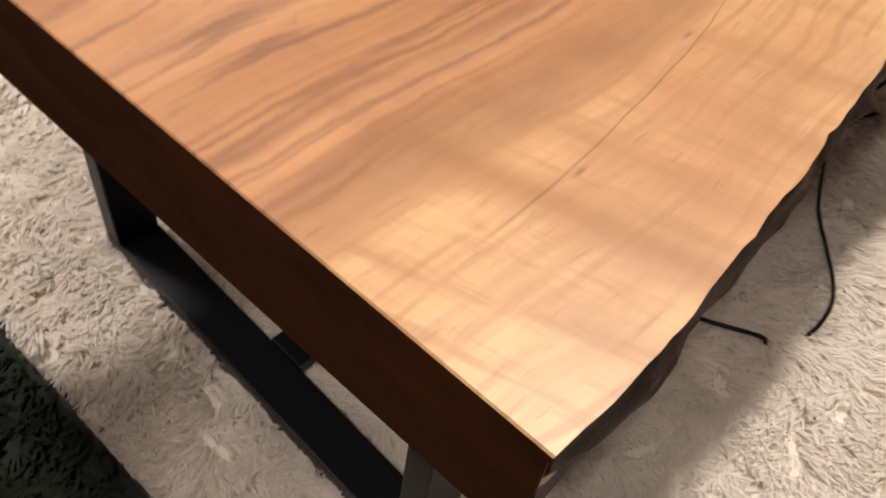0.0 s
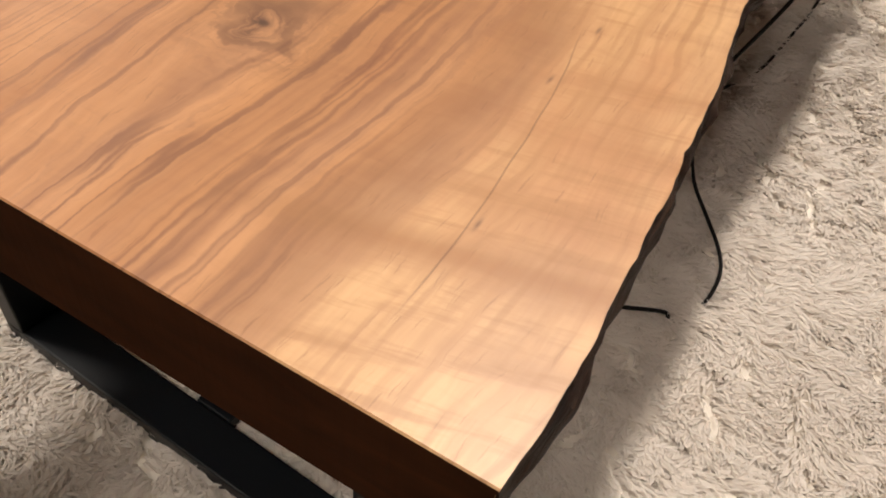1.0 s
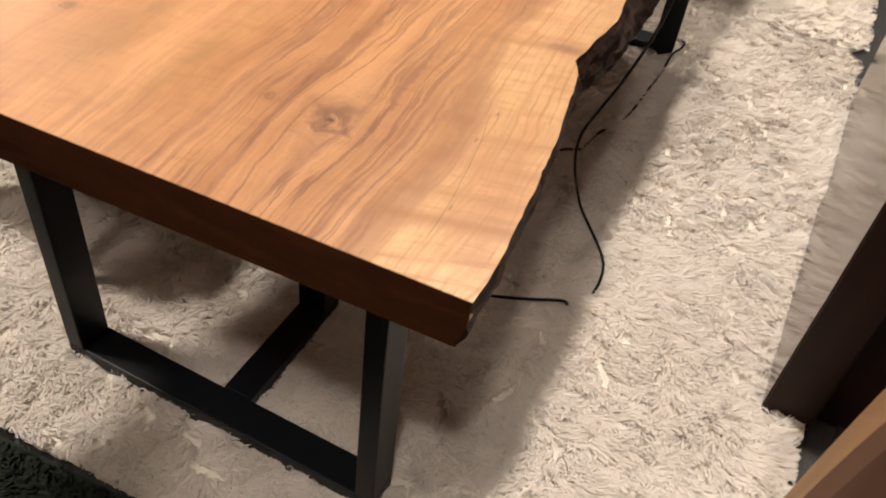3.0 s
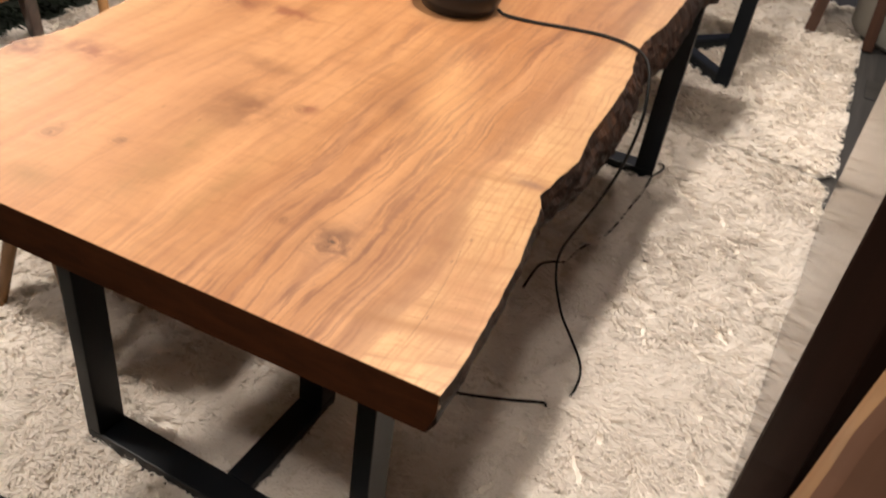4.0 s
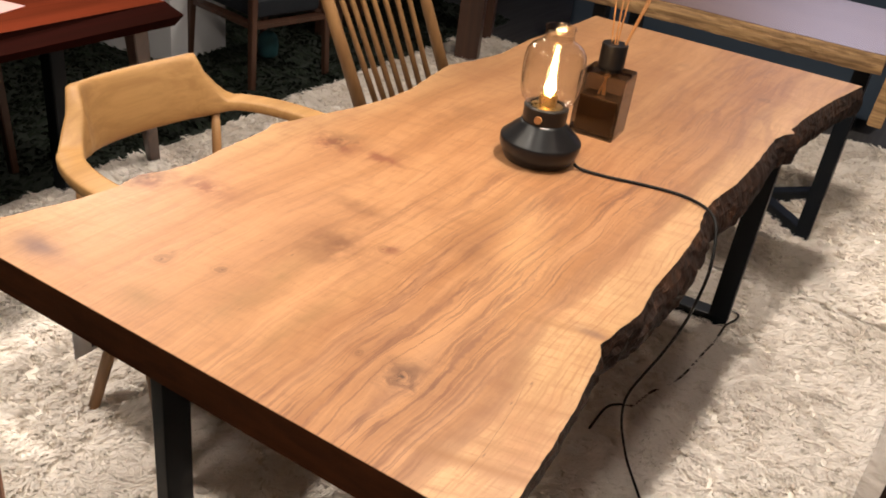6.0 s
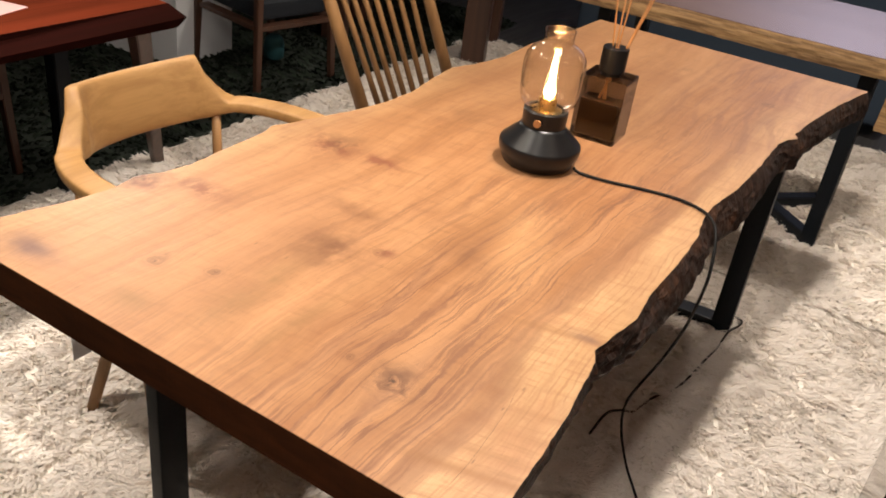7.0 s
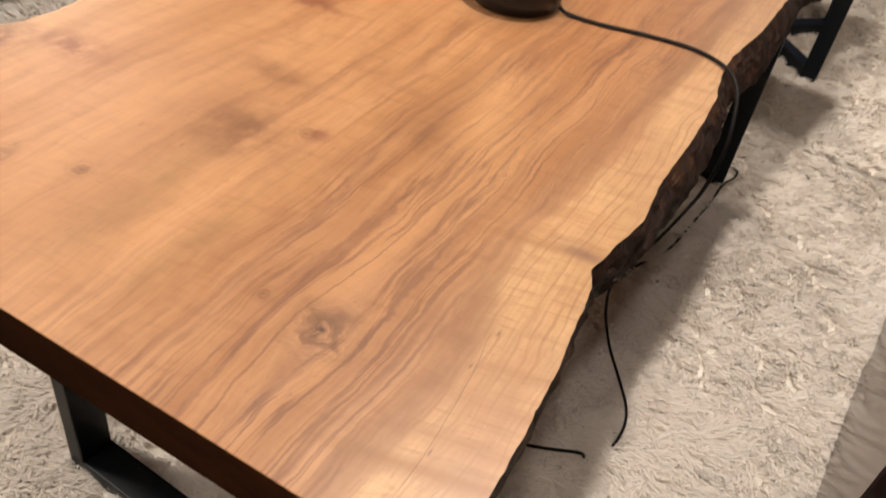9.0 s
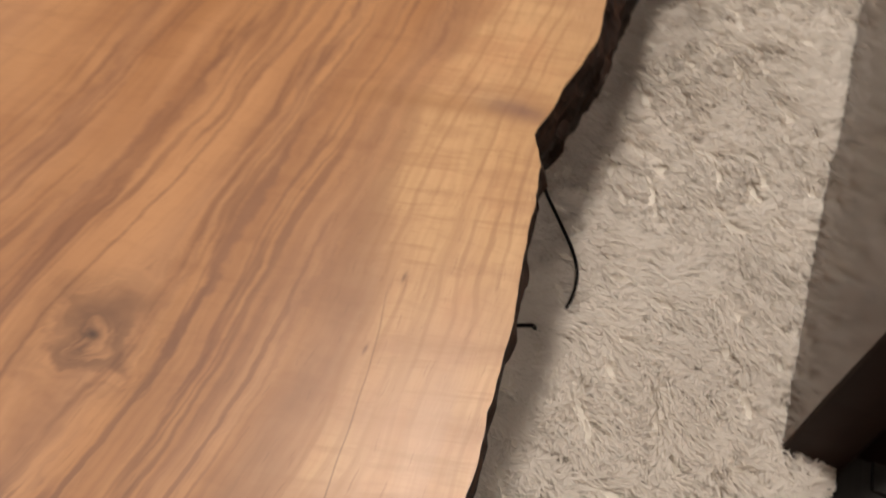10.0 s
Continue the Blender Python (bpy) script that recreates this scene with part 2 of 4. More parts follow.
    for kx, ky, rx, ry, a, tint in ((-0.440, 0.338, 0.050, 0.040, 0.85, BROWN), (-0.448, 0.295, 0.035, 0.025, 0.45, BROWN), (-0.456, 0.172, 0.022, 0.065, 0.75, GREEN),
                                    (-0.490, 0.452, 0.042, 0.016, 0.75, BROWN), (-0.680, 0.622, 0.045, 0.026, 1.4, RED), (-0.578, 0.632, 0.030, 0.016, 1.3, RED),
                                    (-0.795, 0.288, 0.030, 0.022, 1.4, RED), (-0.715, 0.335, 0.045, 0.020, 1.2, RED), (-0.735, 0.050, 0.045, 0.018, 0.85, BLUE),
                                    (-0.550, 0.055, 0.030, 0.020, 0.55, GREEN), (-0.379, 0.377, 0.016, 0.012, 0.75, RED), (-0.280, 0.450, 0.040, 0.050, 0.4, BROWN),
                                    (-0.36, 0.13, 0.012, 0.09, 0.4, GREEN), (-0.095, 1.72, 0.06, 0.05, 0.35, RED), (-0.142, 0.160, 0.007, 0.022, 0.6, RED),
                                    (-0.055, 0.385, 0.018, 0.007, 0.9, BLUE), (-0.62, 0.95, 0.06, 0.05, 0.4, BROWN), (-0.45, 1.35, 0.08, 0.06, 0.35, BROWN)):
        dx, dy = n.mul(n.add(n.sub(x, kx), n.mul(rag, rx * 1.3)), 1 / rx), n.mul(n.add(n.sub(y, ky), n.mul(rag2, ry * 1.5)), 1 / ry)
        g = n.m("EXPONENT", n.mul(n.add(n.mul(dx, dx), n.mul(dy, dy)), -0.8))
        col = n.mix(n.m("MINIMUM", n.mul(n.mul(g, grain if tint is RED else soft_grain), a), 0.85), col, tint)
    for kx, ky in ((-0.074, 0.185), (-0.072, 0.234), (-0.057, 0.089), (-0.476, 0.267), (-0.534, 0.267), (-0.597, 0.135), (-0.518, 0.173)):
        dx, dy = n.mul(n.sub(x, kx), 1 / 0.0008), n.mul(n.sub(y, ky), 1 / 0.0030)
        col = n.mix(n.mul(n.m("EXPONENT", n.mul(n.add(n.mul(dx, dx), n.mul(dy, dy)), -0.7)), 0.7), col, (0.10, 0.045, 0.025))
    col = n.mix(n.m("MINIMUM", n.mul(dark, 0.85), 0.80), col, (0.105, 0.045, 0.026))
    col = n.mix(n.m("MINIMUM", pit, 0.9), col, (0.043, 0.016, 0.010))
    # curved growth lines where the far end flares out
    reach = n.m("SQRT", n.add(n.m("POWER", n.sub(x, 0.42), 2.0), n.mul(n.m("POWER", n.sub(y, 1.62), 2.0), 0.30)))
    arc = n.m("SINE", n.mul(n.add(reach, n.mul(n.sub(cloud, 0.5), 0.09)), 105.0))
    there = n.mul(n.mul(n.smooth(y, 1.10, 1.40), n.smooth(x, -0.50, -0.20)), n.smooth(gate, 0.34, 0.60))
    col = n.mix(n.mul(n.mul(n.smooth(arc, 0.45, 1.0), there), 0.42), col, (0.215, 0.095, 0.055))
    # one drying crack in the sapwood
    rise = n.sub(y, 0.03)
    line = n.add(n.sub(-0.0590, n.mul(n.mul(rise, rise), 0.45)), n.mul(wob2, 0.010))
    crack = n.mul(n.sub(1.0, n.smooth(n.m("ABSOLUTE", n.sub(x, line)), 0.0002, 0.0006)), n.mul(n.smooth(y, 0.03, 0.06), n.sub(1.0, n.smooth(y, 0.20, 0.24))))
    col = n.mix(n.mul(crack, 0.5), col, (0.085, 0.037, 0.016))
    col = n.mix(1.0, col, n.mix(s_right, (0.700, 0.672, 0.630), (0.830, 0.780, 0.740)), "MULTIPLY")
    rough = n.add(0.34, n.mul(fine, 0.16))
    return n.out(col, rough, n.add(n.mul(hair, 0.5), n.add(n.mul(fine, 0.6), n.mul(curl, 0.4))), 0.12, 0.001)


def end_grain():
    n = Nodes("slab_end_grain", rough=0.5, spec=0.2)
    pos, x, y, z = n.coords()
    rings = n.noise(n.vec(n.mul(x, 14.0), y, n.mul(z, 60.0)), 1.2, 4.0, 0.6, 0.6)
    saw = n.noise(n.vec(n.mul(x, 260.0), y, n.mul(z, 9.0)), 1.0, 2.0)
    # base colour set far darker than the tabletop's
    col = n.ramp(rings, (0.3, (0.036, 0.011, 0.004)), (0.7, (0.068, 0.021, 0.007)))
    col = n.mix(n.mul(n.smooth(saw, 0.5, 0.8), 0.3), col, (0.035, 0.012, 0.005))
    return n.out(col, 0.5, saw, 0.15, 0.001)


def bark_mat():
    n = Nodes("bark", rough=0.75, spec=0.3)
    pos, x, y, z = n.coords()
    a = n.noise(n.vec(n.mul(x, 40.0), n.add(n.mul(y, 26.0), n.mul(z, 45.0)), n.sub(n.mul(z, 120.0), n.mul(y, 26.0))), 1.0, 5.0, 0.62, 0.7)
    b = n.noise(pos, 14.0, 3.0)
    col = n.ramp(a, (0.36, (0.008, 0.005, 0.004)), (0.56, (0.030, 0.014, 0.009)), (0.80, (0.10, 0.048, 0.026)))
    col = n.mix(n.mul(n.smooth(b, 0.5, 0.7), 0.5), col, (0.11, 0.045, 0.02))
    return n.out(col, n.add(0.42, n.mul(a, 0.35)), a, 0.75, 0.006)


def plain_wood(name, light, dark, rough=0.4, along="y", scale=1.0, spec=0.5):
    n = Nodes(name, rough=rough, spec=spec)
    pos, x, y, z = n.coords()
    k = dict(x=(1.2, 26.0, 26.0), y=(26.0, 1.2, 26.0), z=(26.0, 26.0, 1.2))[along]
    v = n.vec(*[n.mul(c, f * scale) for c, f in zip((x, y, z), k)])
    a = n.noise(v, 1.0, 5.0, 0.6, 0.4)
    v2 = n.vec(*[n.mul(c, f * 7 * scale) for c, f in zip((x, y, z), k)])
    b = n.noise(v2, 1.0, 3.0)
    f = n.add(n.mul(n.smooth(a, 0.3, 0.7), 0.75), n.mul(b, 0.25))
    col = n.mix(f, light, dark)
    return n.out(col, n.add(rough - 0.06, n.mul(a, 0.12)), b, 0.15, 0.001)


def plain(name, color, rough=0.5, metal=0.0, vary=0.15, scale=30.0, bump=0.05, spec=0.5):
    n = Nodes(name, rough=rough, metal=metal, spec=spec)
    pos, x, y, z = n.coords()
    a = n.noise(pos, scale, 4.0)
    col = n.mix(n.mul(a, vary * 2), color, tuple(c * 0.55 for c in color))
    return n.out(col, n.add(rough - 0.05, n.mul(a, 0.1)), a, bump, 0.001)


def pile_mat(name, a, b, c, through_light=0.0):
    """Wool tufts: matt, and thin enough to let some light through."""
    n = Nodes(name, rough=0.9, spec=0.15)
    n.bsdf.inputs["Sheen Weight"].default_value = 0.2 if through_light else 0.0
    pos, x, y, z = n.coords()
    big = n.noise(pos, 9.0, 4.0)
    col = n.mix(n.island(), a, b)
    col = n.mix(n.mul(n.smooth(big, 0.4, 0.7), 0.5), col, c)
    n.out(col)
    if through_light:
        t = n.t
        thin, mix = t.nodes.new("ShaderNodeBsdfTranslucent"), t.nodes.new("ShaderNodeMixShader")
        mix.inputs[0].default_value = through_light
        n.put(thin.inputs[0], col)
        t.links.new(n.bsdf.outputs[0], mix.inputs[1])
        t.links.new(thin.outputs[0], mix.inputs[2])
        t.links.new(mix.outputs[0], t.nodes["Material Output"].inputs[0])
    return n.mat


def glass_mat(name, tint=(1, 1, 1), rough=0.0, ior=1.45):
    n = Nodes(name, rough=rough)
    n.bsdf.inputs["Transmission Weight"].default_value = 1.0
    n.bsdf.inputs["IOR"].default_value = ior
    n.bsdf.inputs["Base Color"].default_value = (*tint, 1)
    return n.mat


def glow_mat(name, color, strength):
    n = Nodes(name)
    n.bsdf.inputs["Emission Color"].default_value = (*color, 1)
    n.bsdf.inputs["Emission Strength"].default_value = strength
    n.bsdf.inputs["Base Color"].default_value = (*color, 1)
    return n.mat


M_TOP, M_END, M_BARK = slab_top(), end_grain(), bark_mat()
M_STEEL = plain("black_powder_coat", (0.004, 0.006, 0.009), 0.42, 0.0, 0.2, 400.0, 0.1, 0.25)
M_OAK = plain_wood("oiled_oak", (0.36, 0.20, 0.075), (0.24, 0.125, 0.045), 0.52, "y", 1.4, 0.3)
# upright grain; same oak, darkened for the shade on posts and legs
M_OAKV = plain_wood("shaded_oak_upright", (0.29, 0.155, 0.062), (0.19, 0.096, 0.038), 0.5, "z", 1.0, 0.3)
M_WALNUT = plain_wood("dark_walnut", (0.085, 0.036, 0.021), (0.04, 0.018, 0.011), 0.4, "z")
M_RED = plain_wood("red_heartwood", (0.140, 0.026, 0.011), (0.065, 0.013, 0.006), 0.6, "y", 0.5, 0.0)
# edges and underside: their shade is painted in as a near-black red
M_REDEDGE = plain_wood("shaded_red_edge", (0.022, 0.005, 0.004), (0.012, 0.004, 0.003), 0.7, "y", 1.0, 0.0)
M_PANEL = plain_wood("polished_dark_slab", (0.10, 0.045, 0.024), (0.04, 0.018, 0.011), 0.12, "z", 0.5)
M_PANELTAN = plain_wood("brown_slab_face", (0.34, 0.185, 0.125), (0.24, 0.12, 0.075), 0.4, "z", 0.5)
M_DARKEDGE = plain_wood("dark_oiled_edge", (0.026, 0.011, 0.007), (0.008, 0.004, 0.003), 0.5, "z", 0.35, 0.2)
M_TANEDGE = plain_wood("worn_tan_edge", (0.40, 0.22, 0.10), (0.30, 0.15, 0.065), 0.5, "z")
M_BARKLIGHT = plain_wood("pale_bark_edge", (0.50, 0.30, 0.13), (0.10, 0.05, 0.02), 0.75, "x", 3.2)
M_CREAM = pile_mat("cream_wool_pile", (0.96, 0.915, 0.865), (0.92, 0.865, 0.81), (0.94, 0.885, 0.83), 0.40)
M_GREEN = pile_mat("dark_green_pile", (0.022, 0.030, 0.021), (0.017, 0.024, 0.016), (0.016, 0.021, 0.014))
M_CORD = plain("black_rubber_cord", (0.008, 0.007, 0.007), 0.6, 0.0, 0.2, 300.0, 0.1, 0.2)
M_LAMPBLACK = plain("satin_black_metal", (0.009, 0.009, 0.010), 0.30, 0.0, 0.1, 200.0, 0.02, 0.35)
M_BRASS = plain("brass", (0.75, 0.50, 0.18), 0.28, 1.0, 0.1, 100.0, 0.02)
M_COPPER = plain("orange_button", (0.42, 0.19, 0.07), 0.4, 0.0, 0.1, 100.0, 0.02)


def thin_glass(name):
    """Thin blown glass: clear, with a gloss that grows towards grazing view."""
    n = Nodes(name)
    t = n.t
    clear, gloss, mix, fres = (t.nodes.new("ShaderNode" + k) for k in ("BsdfTransparent", "BsdfGlossy", "MixShader", "LayerWeight"))
    clear.inputs[0].default_value = (0.95, 0.945, 0.93, 1)
    gloss.inputs["Roughness"].default_value = 0.03
    t.links.new(n.add(0.05, n.mul(n.m("POWER", fres.outputs["Facing"], 2.2), 0.85)), mix.inputs[0])
    t.links.new(clear.outputs[0], mix.inputs[1])
    t.links.new(gloss.outputs[0], mix.inputs[2])
    t.links.new(mix.outputs[0], t.nodes["Material Output"].inputs[0])
    return n.mat


M_GLASS = thin_glass("clear_glass")
M_AMBER = glass_mat("smoky_amber_glass", (0.19, 0.155, 0.125))
M_FLAME = glow_mat("led_flame", (1.0, 0.64, 0.28), 32.0)
M_REED = plain_wood("rattan_reed", (0.45, 0.22, 0.08), (0.30, 0.13, 0.05), 0.6, "z")
M_WHITE = plain("white_card", (0.70, 0.70, 0.72), 0.6, 0.0, 0.08, 20.0, 0.02)
M_INK = plain("dark_ink", (0.05, 0.05, 0.09), 0.6)
M_LEATHER = plain("dark_leather", (0.017, 0.020, 0.026), 0.55, 0.0, 0.3, 60.0, 0.2, 0.2)
M_WALL = plain("dark_wall", (0.10, 0.095, 0.095), 0.8, 0.0, 0.2, 4.0, 0.05)
M_CEIL = plain("dark_ceiling", (0.35, 0.34, 0.33), 0.9, 0.0, 0.2, 3.0, 0.05)
M_GREYTOP = plain_wood("lacquered_grey_brown_top", (0.20, 0.13, 0.11), (0.14, 0.09, 0.08), 0.12, "x", 0.4)
M_FLOOR = plain_wood("charcoal_floor_plank", (0.045, 0.042, 0.042), (0.020, 0.019, 0.020), 0.6, "y", 1.5)
M_FABRIC = plain("light_grey_fabric", (0.45, 0.43, 0.38), 0.9, 0.0, 0.15, 200.0, 0.3)
M_TEAL = plain("teal_bundle", (0.03, 0.12, 0.14), 0.7)


# ---- mesh helpers ----
def link_bm(name, bm, material, parent=None, label="", smooth=False):
    me = bpy.data.meshes.new(name)
    bm.to_mesh(me)
    bm.free()
    for mt in (material if isinstance(material, tuple) else (material,)):
        me.materials.append(mt)
    if smooth:
        for p in me.polygons:
            p.use_smooth = True
    ob = new(name, me)
    if parent is not None:
        ob.parent = parent
    if label:
        ob["label"] = label
    return ob


def part(name, bm, material, parent, label="", smooth=False):
    return link_bm(name, bm, material, parent, label, smooth)


def thing(name, label, category, group="", x=0, y=0, z=0, turn=0):
    ob = new(name)
    ob.matrix_world = pose(x, y, z, 0, 0, turn)
    ob.empty_display_size = 0.1
    return tagged(ob, label, category, group)


def box(x0, x1, y0, y1, z0, z1, bevel=0.003, segments=2):
    bm = bmesh.new()
    bmesh.ops.create_cube(bm, size=1)
    bmesh.ops.transform(bm, verts=bm.verts, matrix=Matrix.Translation(((x0 + x1) / 2, (y0 + y1) / 2, (z0 + z1) / 2))
                        @ Matrix.Diagonal((x1 - x0, y1 - y0, z1 - z0, 1)))
    if bevel:
        bmesh.ops.bevel(bm, geom=bm.edges[:], offset=bevel, segments=segments, affect="EDGES", profile=0.6)
    return bm


def bar(a, b, w, d, w2=None, d2=None, bevel=0.003, round_n=0):
    """A beam from a to b of section w x d, tapering to w2 x d2; round_n > 0 gives a round section with that many sides."""
    a, b = Vector(a), Vector(b)
    w2, d2 = w2 or w, d2 or d
    axis = (b - a).normalized()
    side = axis.cross(Vector((0, 1, 0)) if abs(axis.y) < 0.9 else Vector((1, 0, 0))).normalized()
    up = axis.cross(side).normalized()
    bm = bmesh.new()
    if round_n:
        shape = [(math.cos(2 * math.pi * i / round_n), math.sin(2 * math.pi * i / round_n)) for i in range(round_n)]
    else:
        shape = [(-1, -1), (1, -1), (1, 1), (-1, 1)]
    rings = []
    for p, ww, dd in ((a, w, d), (b, w2, d2)):
        rings.append([bm.verts.new(p + side * sx * ww / 2 + up * sy * dd / 2) for sx, sy in shape])
    k = len(shape)
    for i in range(k):
        bm.faces.new((rings[0][i], rings[0][(i + 1) % k], rings[1][(i + 1) % k], rings[1][i]))
    bm.faces.new(rings[0][::-1]), bm.faces.new(rings[1])
    bmesh.ops.recalc_face_normals(bm, faces=bm.faces)
    if bevel and not round_n:
        bmesh.ops.bevel(bm, geom=bm.edges[:], offset=bevel, segments=2, affect="EDGES")
    return bm


def lathe(profile, n=48, cx=0.0, cy=0.0):
    """Turns (radius, height) pairs about the upright axis; open where a radius at an end is not 0."""
    bm = bmesh.new()
    rings = []
    for r, h in profile:
        if r < 1e-6:
            rings.append([bm.verts.new((cx, cy, h))])
        else:
            rings.append([bm.verts.new((cx + r * math.cos(2 * math.pi * i / n), cy + r * math.sin(2 * math.pi * i / n), h)) for i in range(n)])
    for p, q in zip(rings, rings[1:]):
        for i in range(n):
            j = (i + 1) % n
            if len(p) == 1 and len(q) > 1:
                bm.faces.new((p[0], q[j], q[i]))
            elif len(q) == 1 and len(p) > 1:
                bm.faces.new((p[i], p[j], q[0]))
            elif len(p) > 1:
                bm.faces.new((p[i], p[j], q[j], q[i]))
    bmesh.ops.recalc_face_normals(bm, faces=bm.faces)
    return bm


def tube(points, radius, n=8, steps=6):
    """A round cord through points, smoothed."""
    P = [Vector(p) for p in points]
    line = []
    for i in range(len(P) - 1):
        p0, p1, p2, p3 = P[max(i - 1, 0)], P[i], P[i + 1], P[min(i + 2, len(P) - 1)]
        for s in range(steps):
            t = s / steps
            line.append(0.5 * ((2 * p1) + (p2 - p0) * t + (2 * p0 - 5 * p1 + 4 * p2 - p3) * t * t + (3 * p1 - p0 - 3 * p2 + p3) * t ** 3))
    line.append(P[-1])
    bm = bmesh.new()
    rings = []
    for i, p in enumerate(line):
        d = (line[min(i + 1, len(line) - 1)] - line[max(i - 1, 0)]).normalized()
        side = d.cross(Vector((0.13, 0.21, 0.97))).normalized()
        up = d.cross(side)
        rings.append([bm.verts.new(p + radius * (side * math.cos(2 * math.pi * k / n) + up * math.sin(2 * math.pi * k / n))) for k in range(n)])
    for a, b in zip(rings, rings[1:]):
        for k in range(n):
            bm.faces.new((a[k], a[(k + 1) % n], b[(k + 1) % n], b[k]))
    bm.faces.new(rings[0][::-1]), bm.faces.new(rings[-1])
    return bm


def loft(rings, closed=True, caps=True):
    """Skins a row of equal closed rings of points."""
    bm = bmesh.new()
    vs = [[bm.verts.new(p) for p in r] for r in rings]
    k = len(vs[0])
    for a, b in zip(vs, vs[1:]):
        for i in range(k if closed else k - 1):
            bm.faces.new((a[i], a[(i + 1) % k], b[(i + 1) % k], b[i]))
    if caps:
        bm.faces.new(vs[0][::-1]), bm.faces.new(vs[-1])
    bmesh.ops.recalc_face_normals(bm, faces=bm.faces)
    return bm


def wave(x, y, z=0.0):
    return noise.noise((x, y, z))


# ---- the room ----
tagged(link_bm("floor", box(-6.2, 4.2, -3.2, 8.2, -0.12, -0.006, 0), M_FLOOR), "charcoal grey plank floor of the shop", "floor", kind="structure")
tagged(link_bm("ceiling", box(-6.2, 4.2, -3.2, 8.2, 2.8, 2.9, 0), M_CEIL), "dark painted shop ceiling", "ceiling", kind="structure")
for nm, b in (("wall_north", (-6.2, 4.2, 8.0, 8.2)), ("wall_south", (-6.2, 4.2, -3.2, -3.0)), ("wall_west", (-6.2, -6.0, -3.0, 8.0)), ("wall_east", (4.0, 4.2, -3.0, 8.0))):
    tagged(link_bm(nm, box(*b, -0.006, 2.8, 0), M_WALL), "dark painted shop wall", "wall", kind="structure")

# out of view: made pale lilac to give the display table its cool reflection
bpy.data.objects["wall_north"].data.materials[0] = plain("lilac_reflector_wall", (0.50, 0.48, 0.56), 0.8, 0.0, 0.1, 3.0, 0.05)
bpy.data.objects["wall_north"]["label"] = "unseen far wall, made pale lilac-grey as a reflector for the display table"

# ---- dining table ----
RIGHT = ((0, 0.0), (0.05, 0.003), (0.10, -0.001), (0.17, -0.005), (0.22, -0.009), (0.29, -0.019), (0.345, -0.026), (0.367, -0.037), (0.385, -0.034),
         (0.41, -0.032), (0.48, -0.021), (0.56, -0.030), (0.68, -0.028), (0.79, -0.033), (0.86, -0.046), (0.93, -0.050), (1.04, -0.036),
         (1.18, -0.032), (1.36, -0.034), (1.41, -0.024), (1.437, -0.008), (1.46, -0.019), (1.58, -0.010), (1.78, 0.018), (1.99, 0.060))
LEFT = ((0, -0.865), (0.075, -0.838), (0.176, -0.812), (0.242, -0.807), (0.289, -0.817), (0.334, -0.798), (0.385, -0.790), (0.454, -0.797),
        (0.58, -0.804), (0.611, -0.815), (0.66, -0.798), (0.74, -0.777), (0.815, -0.758), (0.895, -0.747), (0.983, -0.746), (1.093, -0.766),
        (1.20, -0.779), (1.277, -0.756), (1.39, -0.739), (1.56, -0.748), (1.78, -0.734), (1.99, -0.730))
TOP, THICK, LONG = 0.72, 0.057, 1.99


def edge_at(table, y):
    return float(np.interp(y, [p[0] for p in table], [p[1] for p in table]))


